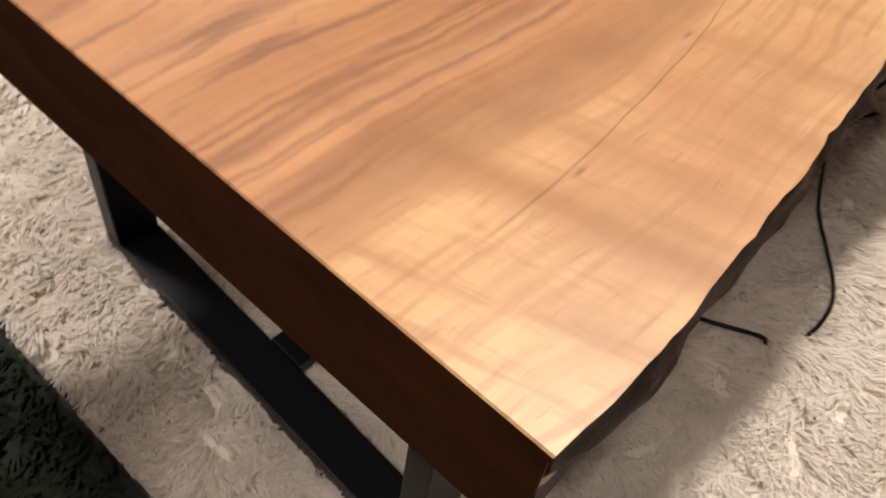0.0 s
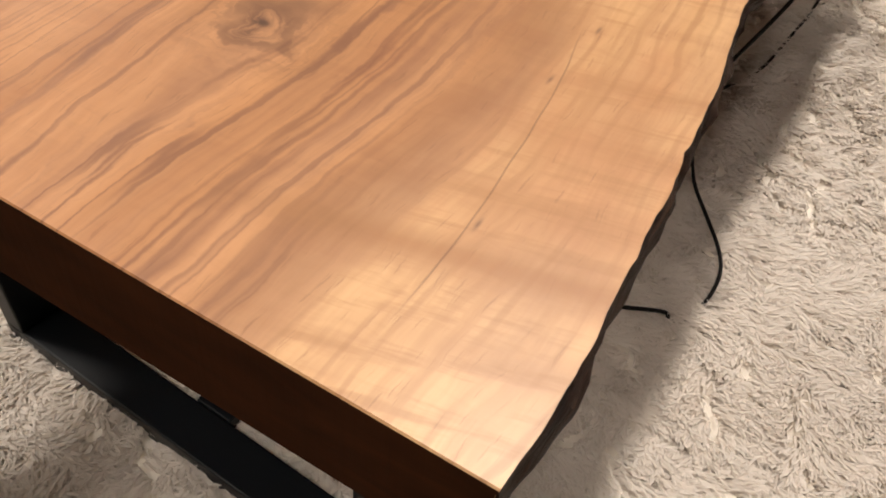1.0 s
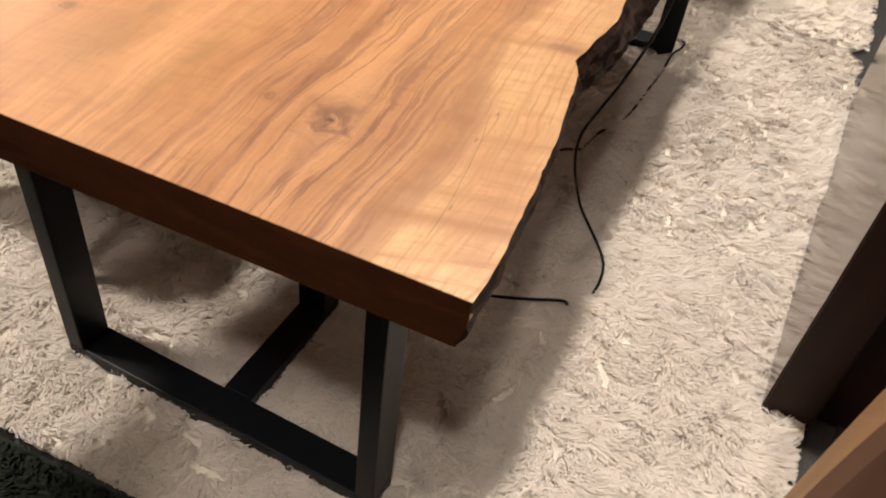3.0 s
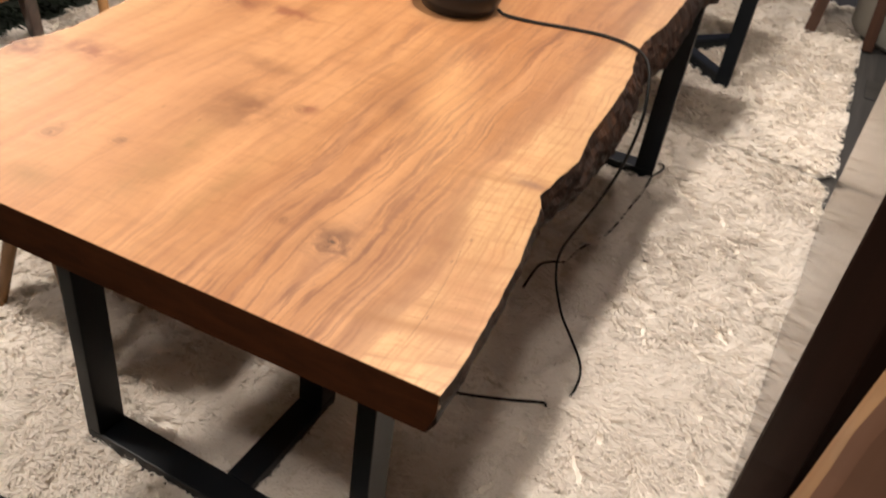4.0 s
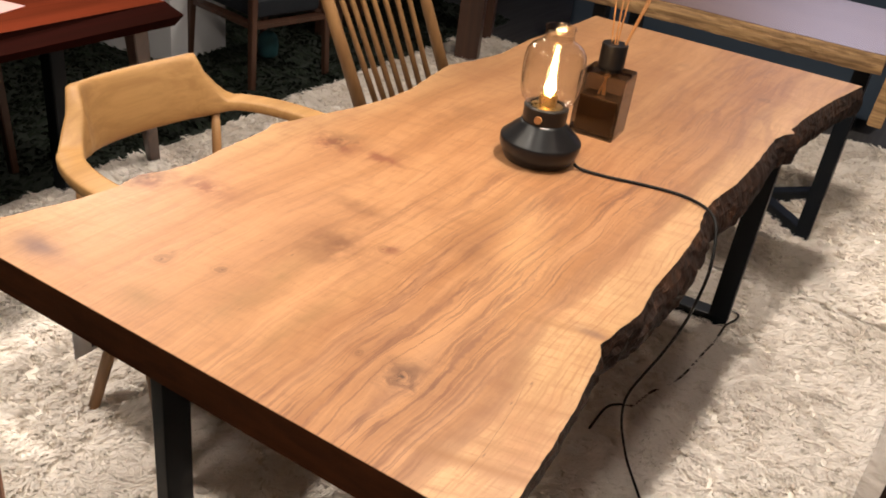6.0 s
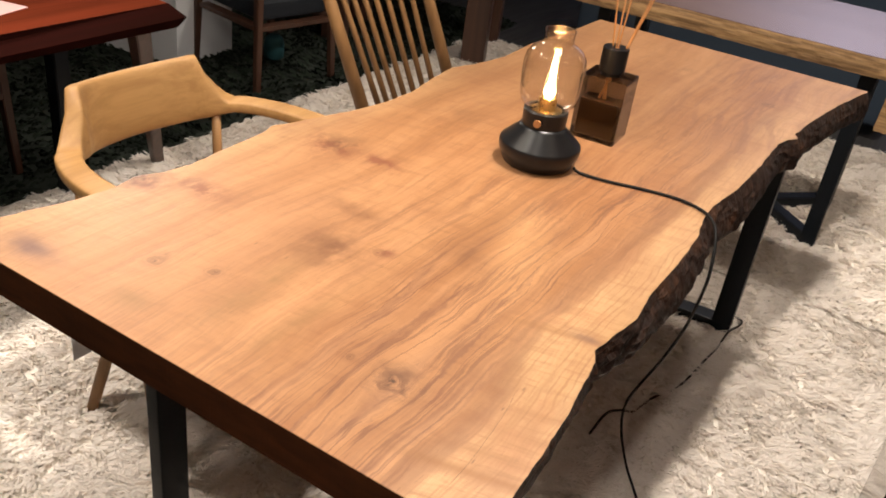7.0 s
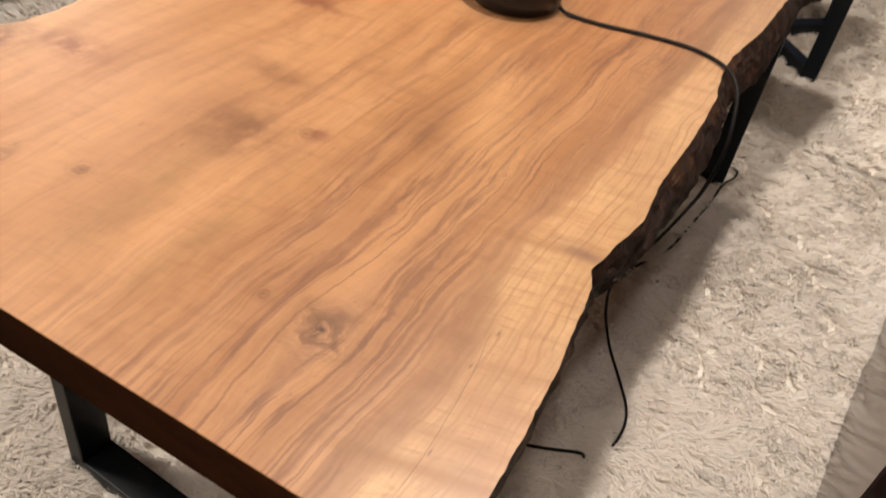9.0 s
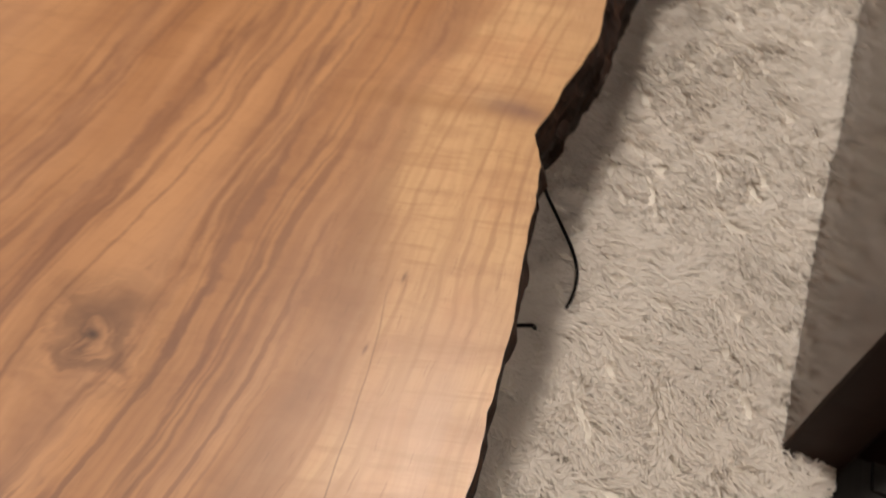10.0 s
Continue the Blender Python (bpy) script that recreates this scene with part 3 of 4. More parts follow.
def slab(parent):
    ys = [0.0, 0.0007] + [LONG * i / 330 for i in range(1, 330)] + [LONG - 0.0007, LONG]
    right, left = [], []
    bm = bmesh.new()
    rows = []
    for y in ys:
        jit = 0.0018 * wave(y * 31, 3.1) + 0.0010 * wave(y * 110, 5.5) + 0.0012 * max(0.0, wave(y * 17, 9.5)) * wave(y * 160, 2.5)
        xr, xl = edge_at(RIGHT, y) + jit, edge_at(LEFT, y) + 0.0020 * wave(y * 30, 8.3)
        soft = 0.0007 if y in (0.0, LONG) else 0.0

        def side(d):
            out = min(1.0, max(0.0, (y - 0.30) / 0.32))
            out *= 0.85 + 0.35 * wave(y * 2.3, 6.1)
            return (0.0015 + 0.021 * out) * math.sin(math.pi * 0.62 * d) - 0.011 * (1 - min(1, out)) * d ** 2.5
        inset = 0.001 + 0.012 * min(1, max(0, (y - 0.02) / 0.1))
        prof = [(side(d), TOP - 0.004 - (THICK - 0.004) * d) for d in (0.0, 0.25, 0.5, 0.75, 0.9, 1.0)]
        row = [bm.verts.new((xl + (xr - xl) * i / 16, y, TOP - soft)) for i in range(17)]
        row += [bm.verts.new((xr + w - inset, y, z)) for w, z in prof]
        row += [bm.verts.new((xl - 0.6 * w + inset, y, z)) for w, z in reversed(prof)]
        rows.append(row)
        if y in (0.0, LONG):
            continue
        wid = []
        for k in range(9):
            d = k / 8
            rough = (0.0035 + 0.0045 * wave(y * 24, d * 2.2, 1.7) + 0.0055 * wave(y * 46 + d * 9, d * 5 - y * 9, 4.4) + 0.0016 * wave(y * 110, d * 8, 2.4)) * min(1, d * 5) * (0.48 + 0.52 * min(1, max(0, (y - 0.2) / 0.2)) - 0.45 * min(1, max(0, (y - 0.8) / 0.4)))
            wid.append((side(d) + rough - 0.0005, TOP - 0.0015 - (THICK - 0.001 + (0.013 + 0.012 * wave(y * 4.3, 7.7)) * min(1, max(0, (y - 0.3) / 0.3))) * d))
        right.append([(xr + w, y, z) for w, z in wid] + [(xr - 0.030, y, wid[-1][1] + 0.006), (xr - 0.008, y, TOP - 0.004)])
        lw = [(0.6 * w + 0.003 * wave(y * 22, z * 40, 9.9), z) for w, z in wid]
        left.append([(xl - w, y, z) for w, z in lw] + [(xl + 0.030, y, lw[-1][1] + 0.006), (xl + 0.008, y, TOP - 0.004)])
    k = len(rows[0])
    for a, b in zip(rows, rows[1:]):
        for i in range(k):
            bm.faces.new((a[i], a[(i + 1) % k], b[(i + 1) % k], b[i]))
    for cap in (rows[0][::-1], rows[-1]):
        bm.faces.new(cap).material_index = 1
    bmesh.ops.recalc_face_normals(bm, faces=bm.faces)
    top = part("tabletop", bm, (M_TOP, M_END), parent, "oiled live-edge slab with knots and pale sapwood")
    part("bark_edge", loft(right), M_BARK, top, "dark rough bark left on the live edge")
    part("bark_edge", loft(left), M_BARK, top, "dark rough bark left on the live edge")


def leg_frame(parent, xc, y, inward, turn, half, w):
    """Black steel U with a foot bar, a short stretcher and a third post towards the table's middle, turned a little."""
    d = 0.058
    under = TOP - THICK

    def steel(name, x0, x1, a, b, z0, z1, bevel=0.0025):
        bm = box(x0, x1, *sorted((a * inward, b * inward)), z0, z1, bevel)
        bmesh.ops.transform(bm, verts=bm.verts, matrix=pose(xc, y, 0, 0, 0, turn))
        part(name, bm, M_STEEL, parent)
    for side in (-1, 1):
        x = side * (half - w / 2)
        steel("leg", x - w / 2, x + w / 2, -d / 2, d / 2, 0.042, under - 0.006)
    steel("foot_bar", -half, half, -d / 2, d / 2, 0.0, 0.042)
    steel("mounting_plate", -half, half, -d / 2 - 0.01, d / 2 + 0.01, under - 0.006, under, 0.001)
    far, xs, hw = 0.29, 0.005, 0.026
    steel("stretcher", xs - hw, xs + hw, d / 2, far, 0.0, 0.043)
    steel("post", xs - hw, xs + hw, far - 0.05, far, 0.043, under - 0.006)
    steel("post_plate", xs - 0.05, xs + 0.05, far - 0.08, far + 0.03, under - 0.006, under, 0.001)


table = thing("dining_table", "live-edge wooden slab dining table on black steel legs", "table")
slab(table)
leg_frame(table, -0.4225, 0.213, 1, -2.9, 0.2875, 0.031)
leg_frame(table, -0.3215, 1.727, -1, 3.0, 0.2765, 0.055)


# ---- things on the table ----
def table_lamp(x, y):
    lamp = thing("table_lamp", "black table lamp with glass shade and flame bulb, lit", "lamp", x=x, y=y, z=TOP)
    part("base", lathe([(0, 0), (0.060, 0), (0.065, 0.003), (0.0755, 0.026), (0.077, 0.034), (0.077, 0.042), (0.0755, 0.0445), (0.045, 0.073), (0.043, 0.077), (0, 0.077)], 72), M_LAMPBLACK, lamp, smooth=True)
    part("neck", lathe([(0.041, 0.076), (0.042, 0.106), (0.040, 0.108), (0.034, 0.108), (0.034, 0.100), (0, 0.100)], 48), M_LAMPBLACK, lamp)
    knob = bar((0, -0.0405, 0.090), (0, -0.046, 0.090), 0.014, 0.014, round_n=20)
    bmesh.ops.rotate(knob, verts=knob.verts, matrix=Matrix.Rotation(radians(8), 3, "Z"))
    part("button", knob, M_COPPER, lamp, "round copper-orange button")
    o = [(0.034, 0.108), (0.040, 0.113), (0.050, 0.122), (0.0540, 0.134), (0.0560, 0.150), (0.0568, 0.170), (0.0565, 0.192), (0.0535, 0.208), (0.046, 0.219),
         (0.035, 0.226), (0.028, 0.230), (0.0262, 0.235), (0.0262, 0.248), (0.0280, 0.251), (0.0275, 0.254), (0.0255, 0.2535)]
    part("glass_shade", lathe(o, 64), M_GLASS, lamp, "clear rounded glass shade", smooth=True).visible_shadow = False
    part("socket", lathe([(0, 0.100), (0.030, 0.101), (0.030, 0.106), (0.017, 0.108), (0.0165, 0.128), (0.014, 0.130), (0, 0.130)], 32), M_BRASS, lamp, "brass bulb socket")
    part("flame", lathe([(0, 0.130), (0.0085, 0.132), (0.0110, 0.139), (0.0095, 0.147), (0.0060, 0.157), (0.0048, 0.168), (0.0056, 0.178), (0.0040, 0.192), (0.0026, 0.208), (0, 0.220)], 24), M_FLAME, lamp, "glowing flame-shaped filament", smooth=True)
    return lamp


table_lamp(-0.374, 0.857)
glow = bpy.data.lights.new("flame_light", "POINT")
glow.energy, glow.color, glow.shadow_soft_size = 0.9, (1.0, 0.58, 0.25), 0.012
new("flame_light", glow).location = (-0.374, 0.857, TOP + 0.238)


def diffuser(x, y, turn):
    d = thing("reed_diffuser", "smoky amber glass reed diffuser bottle with black cap", "diffuser", x=x, y=y, z=TOP, turn=turn)
    part("bottle", box(-0.048, 0.048, -0.045, 0.045, 0.0, 0.132, 0.006, 3), M_AMBER, d).visible_shadow = False
    part("liquid", box(-0.040, 0.040, -0.037, 0.037, 0.008, 0.085, 0.004), plain("amber_oil", (0.055, 0.026, 0.011), 0.15, 0.0, 0.05), d, "brown scented oil")
    part("collar", lathe([(0, 0.130), (0.021, 0.130), (0.021, 0.142), (0, 0.142)], 32), M_LAMPBLACK, d)
    part("cap", lathe([(0, 0.139), (0.0255, 0.139), (0.0265, 0.141), (0.0265, 0.186), (0.0255, 0.188), (0.008, 0.188), (0.007, 0.183), (0, 0.183)], 40), M_LAMPBLACK, d, "black cylindrical cap")
    for dx, dy in ((-0.028, 0.01), (-0.010, 0.02), (0.004, 0.02), (0.05, 0.03), (0.058, 0.02)):
        part("reed", bar((-dx * 0.5, -dy * 0.4, 0.012), (dx, dy, 0.33), 0.0035, 0.0035, round_n=8), M_REED, d)


diffuser(-0.345, 1.080, 4)

CORD = ((-0.300, 0.860, TOP + 0.012), (-0.286, 0.864, TOP + 0.0045), (-0.236, 0.872, TOP + 0.0035), (-0.176, 0.890, TOP + 0.0035), (-0.113, 0.902, TOP + 0.0035),
        (-0.067, 0.893, TOP + 0.004), (-0.034, 0.868, TOP + 0.003), (-0.012, 0.835, TOP - 0.012), (0.002, 0.800, 0.655), (-0.003, 0.800, 0.585),
        (-0.020, 0.850, 0.50), (-0.046, 0.885, 0.405), (-0.076, 0.912, 0.315), (-0.098, 0.935, 0.245), (-0.103, 0.940, 0.195), (-0.095, 0.952, 0.131),
        (-0.080, 0.975, 0.060), (-0.064, 0.968, 0.034), (-0.030, 0.920, 0.034), (0.008, 0.862, 0.037), (0.026, 0.817, 0.038), (0.028, 0.778, 0.024), (0.018, 0.755, 0.0))
tagged(link_bm("lamp_cord", tube(CORD, 0.0029), M_CORD, smooth=True), "black lamp cord hanging over the table edge onto the rug", "cord")
CORD2 = ((-0.30, 0.62, 0.01), (-0.167, 0.642, 0.030), (-0.082, 0.670, 0.036), (-0.020, 0.706, 0.030), (-0.008, 0.711, 0.018), (0.004, 0.716, 0.004))
tagged(link_bm("extension_cord", tube(CORD2, 0.0030), M_CORD, smooth=True), "black extension cord half sunk in the cream rug", "cord")
CORD3 = ((-0.183, 1.028, 0.028), (-0.179, 1.116, 0.034), (-0.158, 1.160, 0.034), (-0.133, 1.196, 0.020), (-0.114, 1.275, 0.023), (-0.090, 1.33, 0.020), (-0.072, 1.387, 0.024), (-0.064, 1.46, 0.020),
         (-0.054, 1.552, 0.024), (-0.047, 1.62, 0.021), (-0.041, 1.695, 0.034), (-0.025, 1.745, 0.036), (-0.028, 1.79, 0.03), (-0.06, 1.83, 0.01))
CORD3 = tuple((x, y, z - 0.006 if 1.15 < y < 1.66 else z) for x, y, z in CORD3)
tagged(link_bm("power_cord", tube(CORD3, 0.0030), M_CORD, smooth=True), "black power cord sinking into the cream rug pile", "cord")


# ---- rugs ----
def yarn_tufts(x0, x1, y0, y1, z, per_m2, length, width, corner, seed, lock, bounds):
    """Bent flat yarn ends, gathered into small locks that each lie their own way."""
    rng = np.random.default_rng(seed)
    n = int((x1 - x0) * (y1 - y0) * per_m2)
    px, py = rng.uniform(x0, x1, n), rng.uniform(y0, y1, n)
    bx0, bx1, by0, by1 = bounds
    ex, ey = np.minimum(px - bx0, bx1 - px), np.minimum(py - by0, by1 - py)
    keep = ~((ex < corner) & (ey < corner) & ((corner - ex) ** 2 + (corner - ey) ** 2 > corner ** 2))
    px, py = px[keep], py[keep]
    n = len(px)

    def field(f, ph):
        return (np.sin(px * f + 1.7 * np.sin(py * f * 0.8 + ph)) + np.sin(py * f * 1.2 + 1.9 * np.sin(px * f * 0.7 + 2 * ph)) + np.sin((px + py) * f * 0.6 + ph * 3)) / 3

    def cell(ix, iy, a, b):
        return np.modf(np.abs(np.sin(ix * a + iy * b) * 43758.5))[0]
    # warped cells: every lock has its own heading, lean and height
    qx, qy = px + 0.35 * lock * field(60.0, seed + 6.0), py + 0.35 * lock * field(71.0, seed + 7.0)
    iy = np.floor(qy / lock)
    ix = np.floor(qx / lock + 0.5 * np.mod(iy, 2))
    h1, h2, h3 = cell(ix, iy, 12.9898, 78.233), cell(ix, iy, 39.346, 11.135), cell(ix, iy, 73.156, 52.235)
    gx = (ix + 0.5 - 0.5 * np.mod(iy, 2) + 0.5 * (h1 - 0.5)) * lock - qx
    gy = (iy + 0.5 + 0.5 * (h2 - 0.5)) * lock - qy
    ang = -1.1 + 1.2 * field(5.0, seed + 1.1) + 0.9 * field(17.0, seed + 2.2) + 2.4 * (h1 - 0.5) + rng.normal(0, 0.30, n)
    lean = 0.93 + 0.24 * h3 + rng.normal(0, 0.09, n)
    size = length * (0.88 + 0.20 * h2 + 0.08 * field(9.0, seed + 3.0) + rng.normal(0, 0.08, n))
    dx, dy = np.cos(ang), np.sin(ang)
    wig = rng.normal(0, 0.16, n)
    r = width * rng.uniform(0.75, 1.25, n) / 2
    V = np.empty((n, 7, 3), np.float32)
    cx, cy, cz = px.copy(), py.copy(), np.full(n, z + 0.002)
    spin = rng.normal(0, 0.45, n)
    for k, (bend, step, fat) in enumerate(((0.0, 0.0, 0.75), (0.55, 0.42, 1.0), (1.15, 0.40, 0.90), (1.40, 0.16, 0.0))):
        a = np.clip(lean * bend, -0.2, 1.50)
        turn = ang + wig * k
        cx, cy, cz = cx + np.cos(turn) * np.sin(a) * step * size, cy + np.sin(turn) * np.sin(a) * step * size, cz + np.cos(a) * step * size
        draw = (0.0, 0.10, 0.20, 0.25)[k]
        ox, oy = cx + draw * gx, cy + draw * gy
        ox, oy = np.clip(ox, bx0 - 0.011, bx1 + 0.011), np.clip(oy, by0 - 0.013, by1 + 0.011)
        if k == 3:
            V[:, 6] = np.stack((ox, oy, cz), 1)
            continue
        for m in range(2):
            b = spin + m * math.pi
            across, lift = np.cos(b) * r * fat, np.sin(b) * r * fat
            V[:, 2 * k + m] = np.stack((ox - dy * across - dx * lift * np.cos(a), oy + dx * across - dy * lift * np.cos(a), cz + lift * np.sin(a)), 1)
    order = np.array([0, 1, 3, 2, 2, 3, 5, 4, 4, 5, 6])
    first = np.array([0, 4, 8])
    return V.reshape(-1, 3), (np.arange(n)[:, None] * 7 + order).ravel(), (np.arange(n)[:, None] * 11 + first).ravel()


def rug(name, x0, x1, y0, y1, z, patches, length, material, base_color, label, seed, corner=0.07, lock=0.030):
    """A rug: a thick backing with rounded corners and a pile of yarn tufts. patches: (x0, x1, y0, y1, tufts per square metre, yarn width)."""
    pts = []
    for cx, cy, a0 in ((x1 - corner, y1 - corner, 0), (x0 + corner, y1 - corner, 90), (x0 + corner, y0 + corner, 180), (x1 - corner, y0 + corner, 270)):
        for k in range(7):
            a = radians(a0 + 15 * k)
            pts.append((cx + corner * math.cos(a), cy + corner * math.sin(a)))
    bm = loft([[(x, y, z - 0.004) for x, y in pts], [(x, y, z + 0.009) for x, y in pts]])
    ob = tagged(link_bm(name, bm, plain(name + "_backing", base_color, 0.95, 0.0, 0.2, 120.0, 0.3)), label, "rug")
    co, loops, starts, verts, corners = [], [], [], 0, 0
    for k, (a, b, c, d, per_m2, width) in enumerate(patches):
        v, l, f = yarn_tufts(a, b, c, d, z, per_m2, length, width, corner, seed + 10 * k, lock, (x0, x1, y0, y1))
        co.append(v), loops.append(l + verts), starts.append(f + corners)
        verts, corners = verts + len(v), corners + len(l)
    co, loops, starts = np.concatenate(co), np.concatenate(loops), np.concatenate(starts)
    me = bpy.data.meshes.new("pile")
    me.vertices.add(len(co))
    me.vertices.foreach_set("co", co.ravel().astype(np.float32))
    me.loops.add(len(loops))
    me.loops.foreach_set("vertex_index", loops.astype(np.int32))
    me.polygons.add(len(starts))
    me.polygons.foreach_set("loop_start", starts.astype(np.int32))
    me.update(calc_edges=True)
    me.validate()
    me.materials.append(material)
    pile = new("pile", me)
    pile.parent = ob
    tagged(pile, kind="stuff")
    return ob


CREAM = (0.88, 0.82, 0.74)
DARK = (0.016, 0.022, 0.015)
rug("shag_rug", -2.05, 0.43, 0.045, 2.052, 0.0, ((-0.95, 0.43, 0.045, 1.0, 100000, 0.0029), (-2.05, -0.95, 0.045, 1.0, 38000, 0.0045), (-0.95, 0.43, 1.0, 2.052, 56000, 0.0036), (-2.05, -0.95, 1.0, 2.052, 20000, 0.0062)),
    0.040, M_CREAM, CREAM, "cream shag wool rug under the slab table", 3)
rug("shag_rug", -2.07, 0.445, 2.075, 3.75, 0.0, ((-2.07, 0.445, 2.075, 3.75, 22000, 0.0058),), 0.040, M_CREAM, CREAM, "cream shag wool rug butting against the next one", 5)
rug("green_rug", -4.6, -2.07, -0.6, 4.2, -0.005, ((-4.6, -2.07, -0.6, 4.2, 3500, 0.011),), 0.040, M_GREEN, DARK, "dark green shag rug under neighbouring tables", 7, lock=0.05)
rug("green_rug", -2.06, 0.9, -1.6, 0.03, -0.005, ((-1.4, 0.3, -0.7, 0.03, 28000, 0.0042), (-2.06, 0.9, -1.6, -0.7, 4000, 0.010)), 0.036, M_GREEN, DARK, "dark green shag rug beside the cream one", 8)


# ---- upright slabs for sale beside the rug ----
def upright_slab(name, x, y, turn, wide, thick, high, face, edge, label, rake=0.0, waney=0.0):
    """A thick board stood on end; its width runs along the rug, its edges are waney."""
    t = thing(name, label, "wood slab", "upright slabs", x, y, -0.006, turn)
    rings = []
    for i in range(25):
        z = high * i / 24
        o = 0.006 * wave(z * 5, x * 9) + 0.003 * wave(z * 17, y * 5)
        lean = rake * z
        b = 0.004
        w = waney * (wave(z * 7, 4.4) + 0.6 * wave(z * 19, 1.4))
        rings.append([(lean + dx, o + dy, z) for dx, dy in ((w, b + 0.6 * waney), (w + b + 1.5 * waney, 0), (thick - b, 0.004 * wave(z * 9, 2.2)), (thick, b), (thick, wide - b), (thick - b, wide), (b, wide), (0, wide - b))])
    bm = loft(rings)
    bm.faces.ensure_lookup_table()
    for f in bm.faces:
        if abs(f.normal.y) > 0.5:
            f.material_index = 1
    part("board", bm, (face, edge), t)
    return t


upright_slab("upright_slab", 0.366, 0.655, -2.8, 0.62, 0.085, 2.0, M_PANEL, M_DARKEDGE, "polished dark brown wood slab stood upright")
upright_slab("upright_slab", 0.458, 0.700, -2.8, 0.55, 0.090, 1.9, M_PANEL, M_DARKEDGE, "dark brown wood slab leaning behind a polished one")
upright_slab("upright_slab", 0.405, 1.29, -2.8, 0.50, 0.07, 1.9, M_PANEL, M_WALNUT, "polished dark brown wood slab stood upright")
upright_slab("upright_slab", 0.322, 0.20, 0.0, 0.06, 0.60, 1.5, M_TANEDGE, M_PANELTAN, "brown wood slab with worn tan edge stood upright", 0.073, 0.008)


# ---- second table ----
def second_table():
    t = thing("display_table", "long lacquered live-edge table with pale bark edge", "table")
    ztop, th = 0.735, 0.06
    x0, x1, yf, yb = -1.25, 0.075, 2.345, 3.10
    rows = []
    for i in range(81):
        x = x0 + (x1 - x0) * i / 80
        ye = yf + 0.012 * wave(x * 5, 1.1) + 0.004 * wave(x * 22, 2.1)
        rows.append([(x, ye, ztop), (x, yb, ztop), (x, yb, ztop - th), (x, ye + 0.03, ztop - th), (x, ye + 0.004, ztop - th * 0.6)])
    part("tabletop", loft(rows), M_GREYTOP, t, "glossy grey-brown slab top")
    strip = []
    for i in range(121):
        x = x0 + (x1 - x0) * i / 120
        ye = yf + 0.012 * wave(x * 5, 1.1) + 0.004 * wave(x * 22, 2.1)
        strip.append([(x, ye - 0.002 - 0.006 * math.sin(math.pi * d) - 0.005 * wave(x * 24, d * 4, 3.3), ztop - 0.002 - th * d) for d in (0, 0.2, 0.4, 0.6, 0.8, 1.0)] + [(x, ye + 0.025, ztop - th)])
    part("bark_edge", loft(strip), M_BARKLIGHT, t, "pale yellow-brown bark edge")
    part("end_board", bar((0.115, 2.40, 0.735), (0.108, 2.41, 0.50), 0.045, 0.02), M_BARKLIGHT, t, "pale wooden board hanging at the table's end")
    fx, fy = 0.015, 2.51
    cx, cy = -0.20, 2.72
    for sx, sy in ((fx, fy), (fx - 0.02, fy + 0.42)):
        part("leg", bar((sx, sy, 0.0), (sx, sy, ztop - th), 0.05, 0.05), M_STEEL, t)
        part("foot_bar", bar((sx, sy, 0.03), (cx, cy, 0.03), 0.045, 0.05), M_STEEL, t)
    for sx, sy in ((-0.9, 2.5), (-0.9, 2.93)):
        part("leg", bar((sx, sy, 0.0), (sx, sy, ztop - th), 0.05, 0.05), M_STEEL, t)
        part("foot_bar", bar((sx, sy, 0.03), (-0.7, 2.72, 0.03), 0.045, 0.05), M_STEEL, t)


second_table()


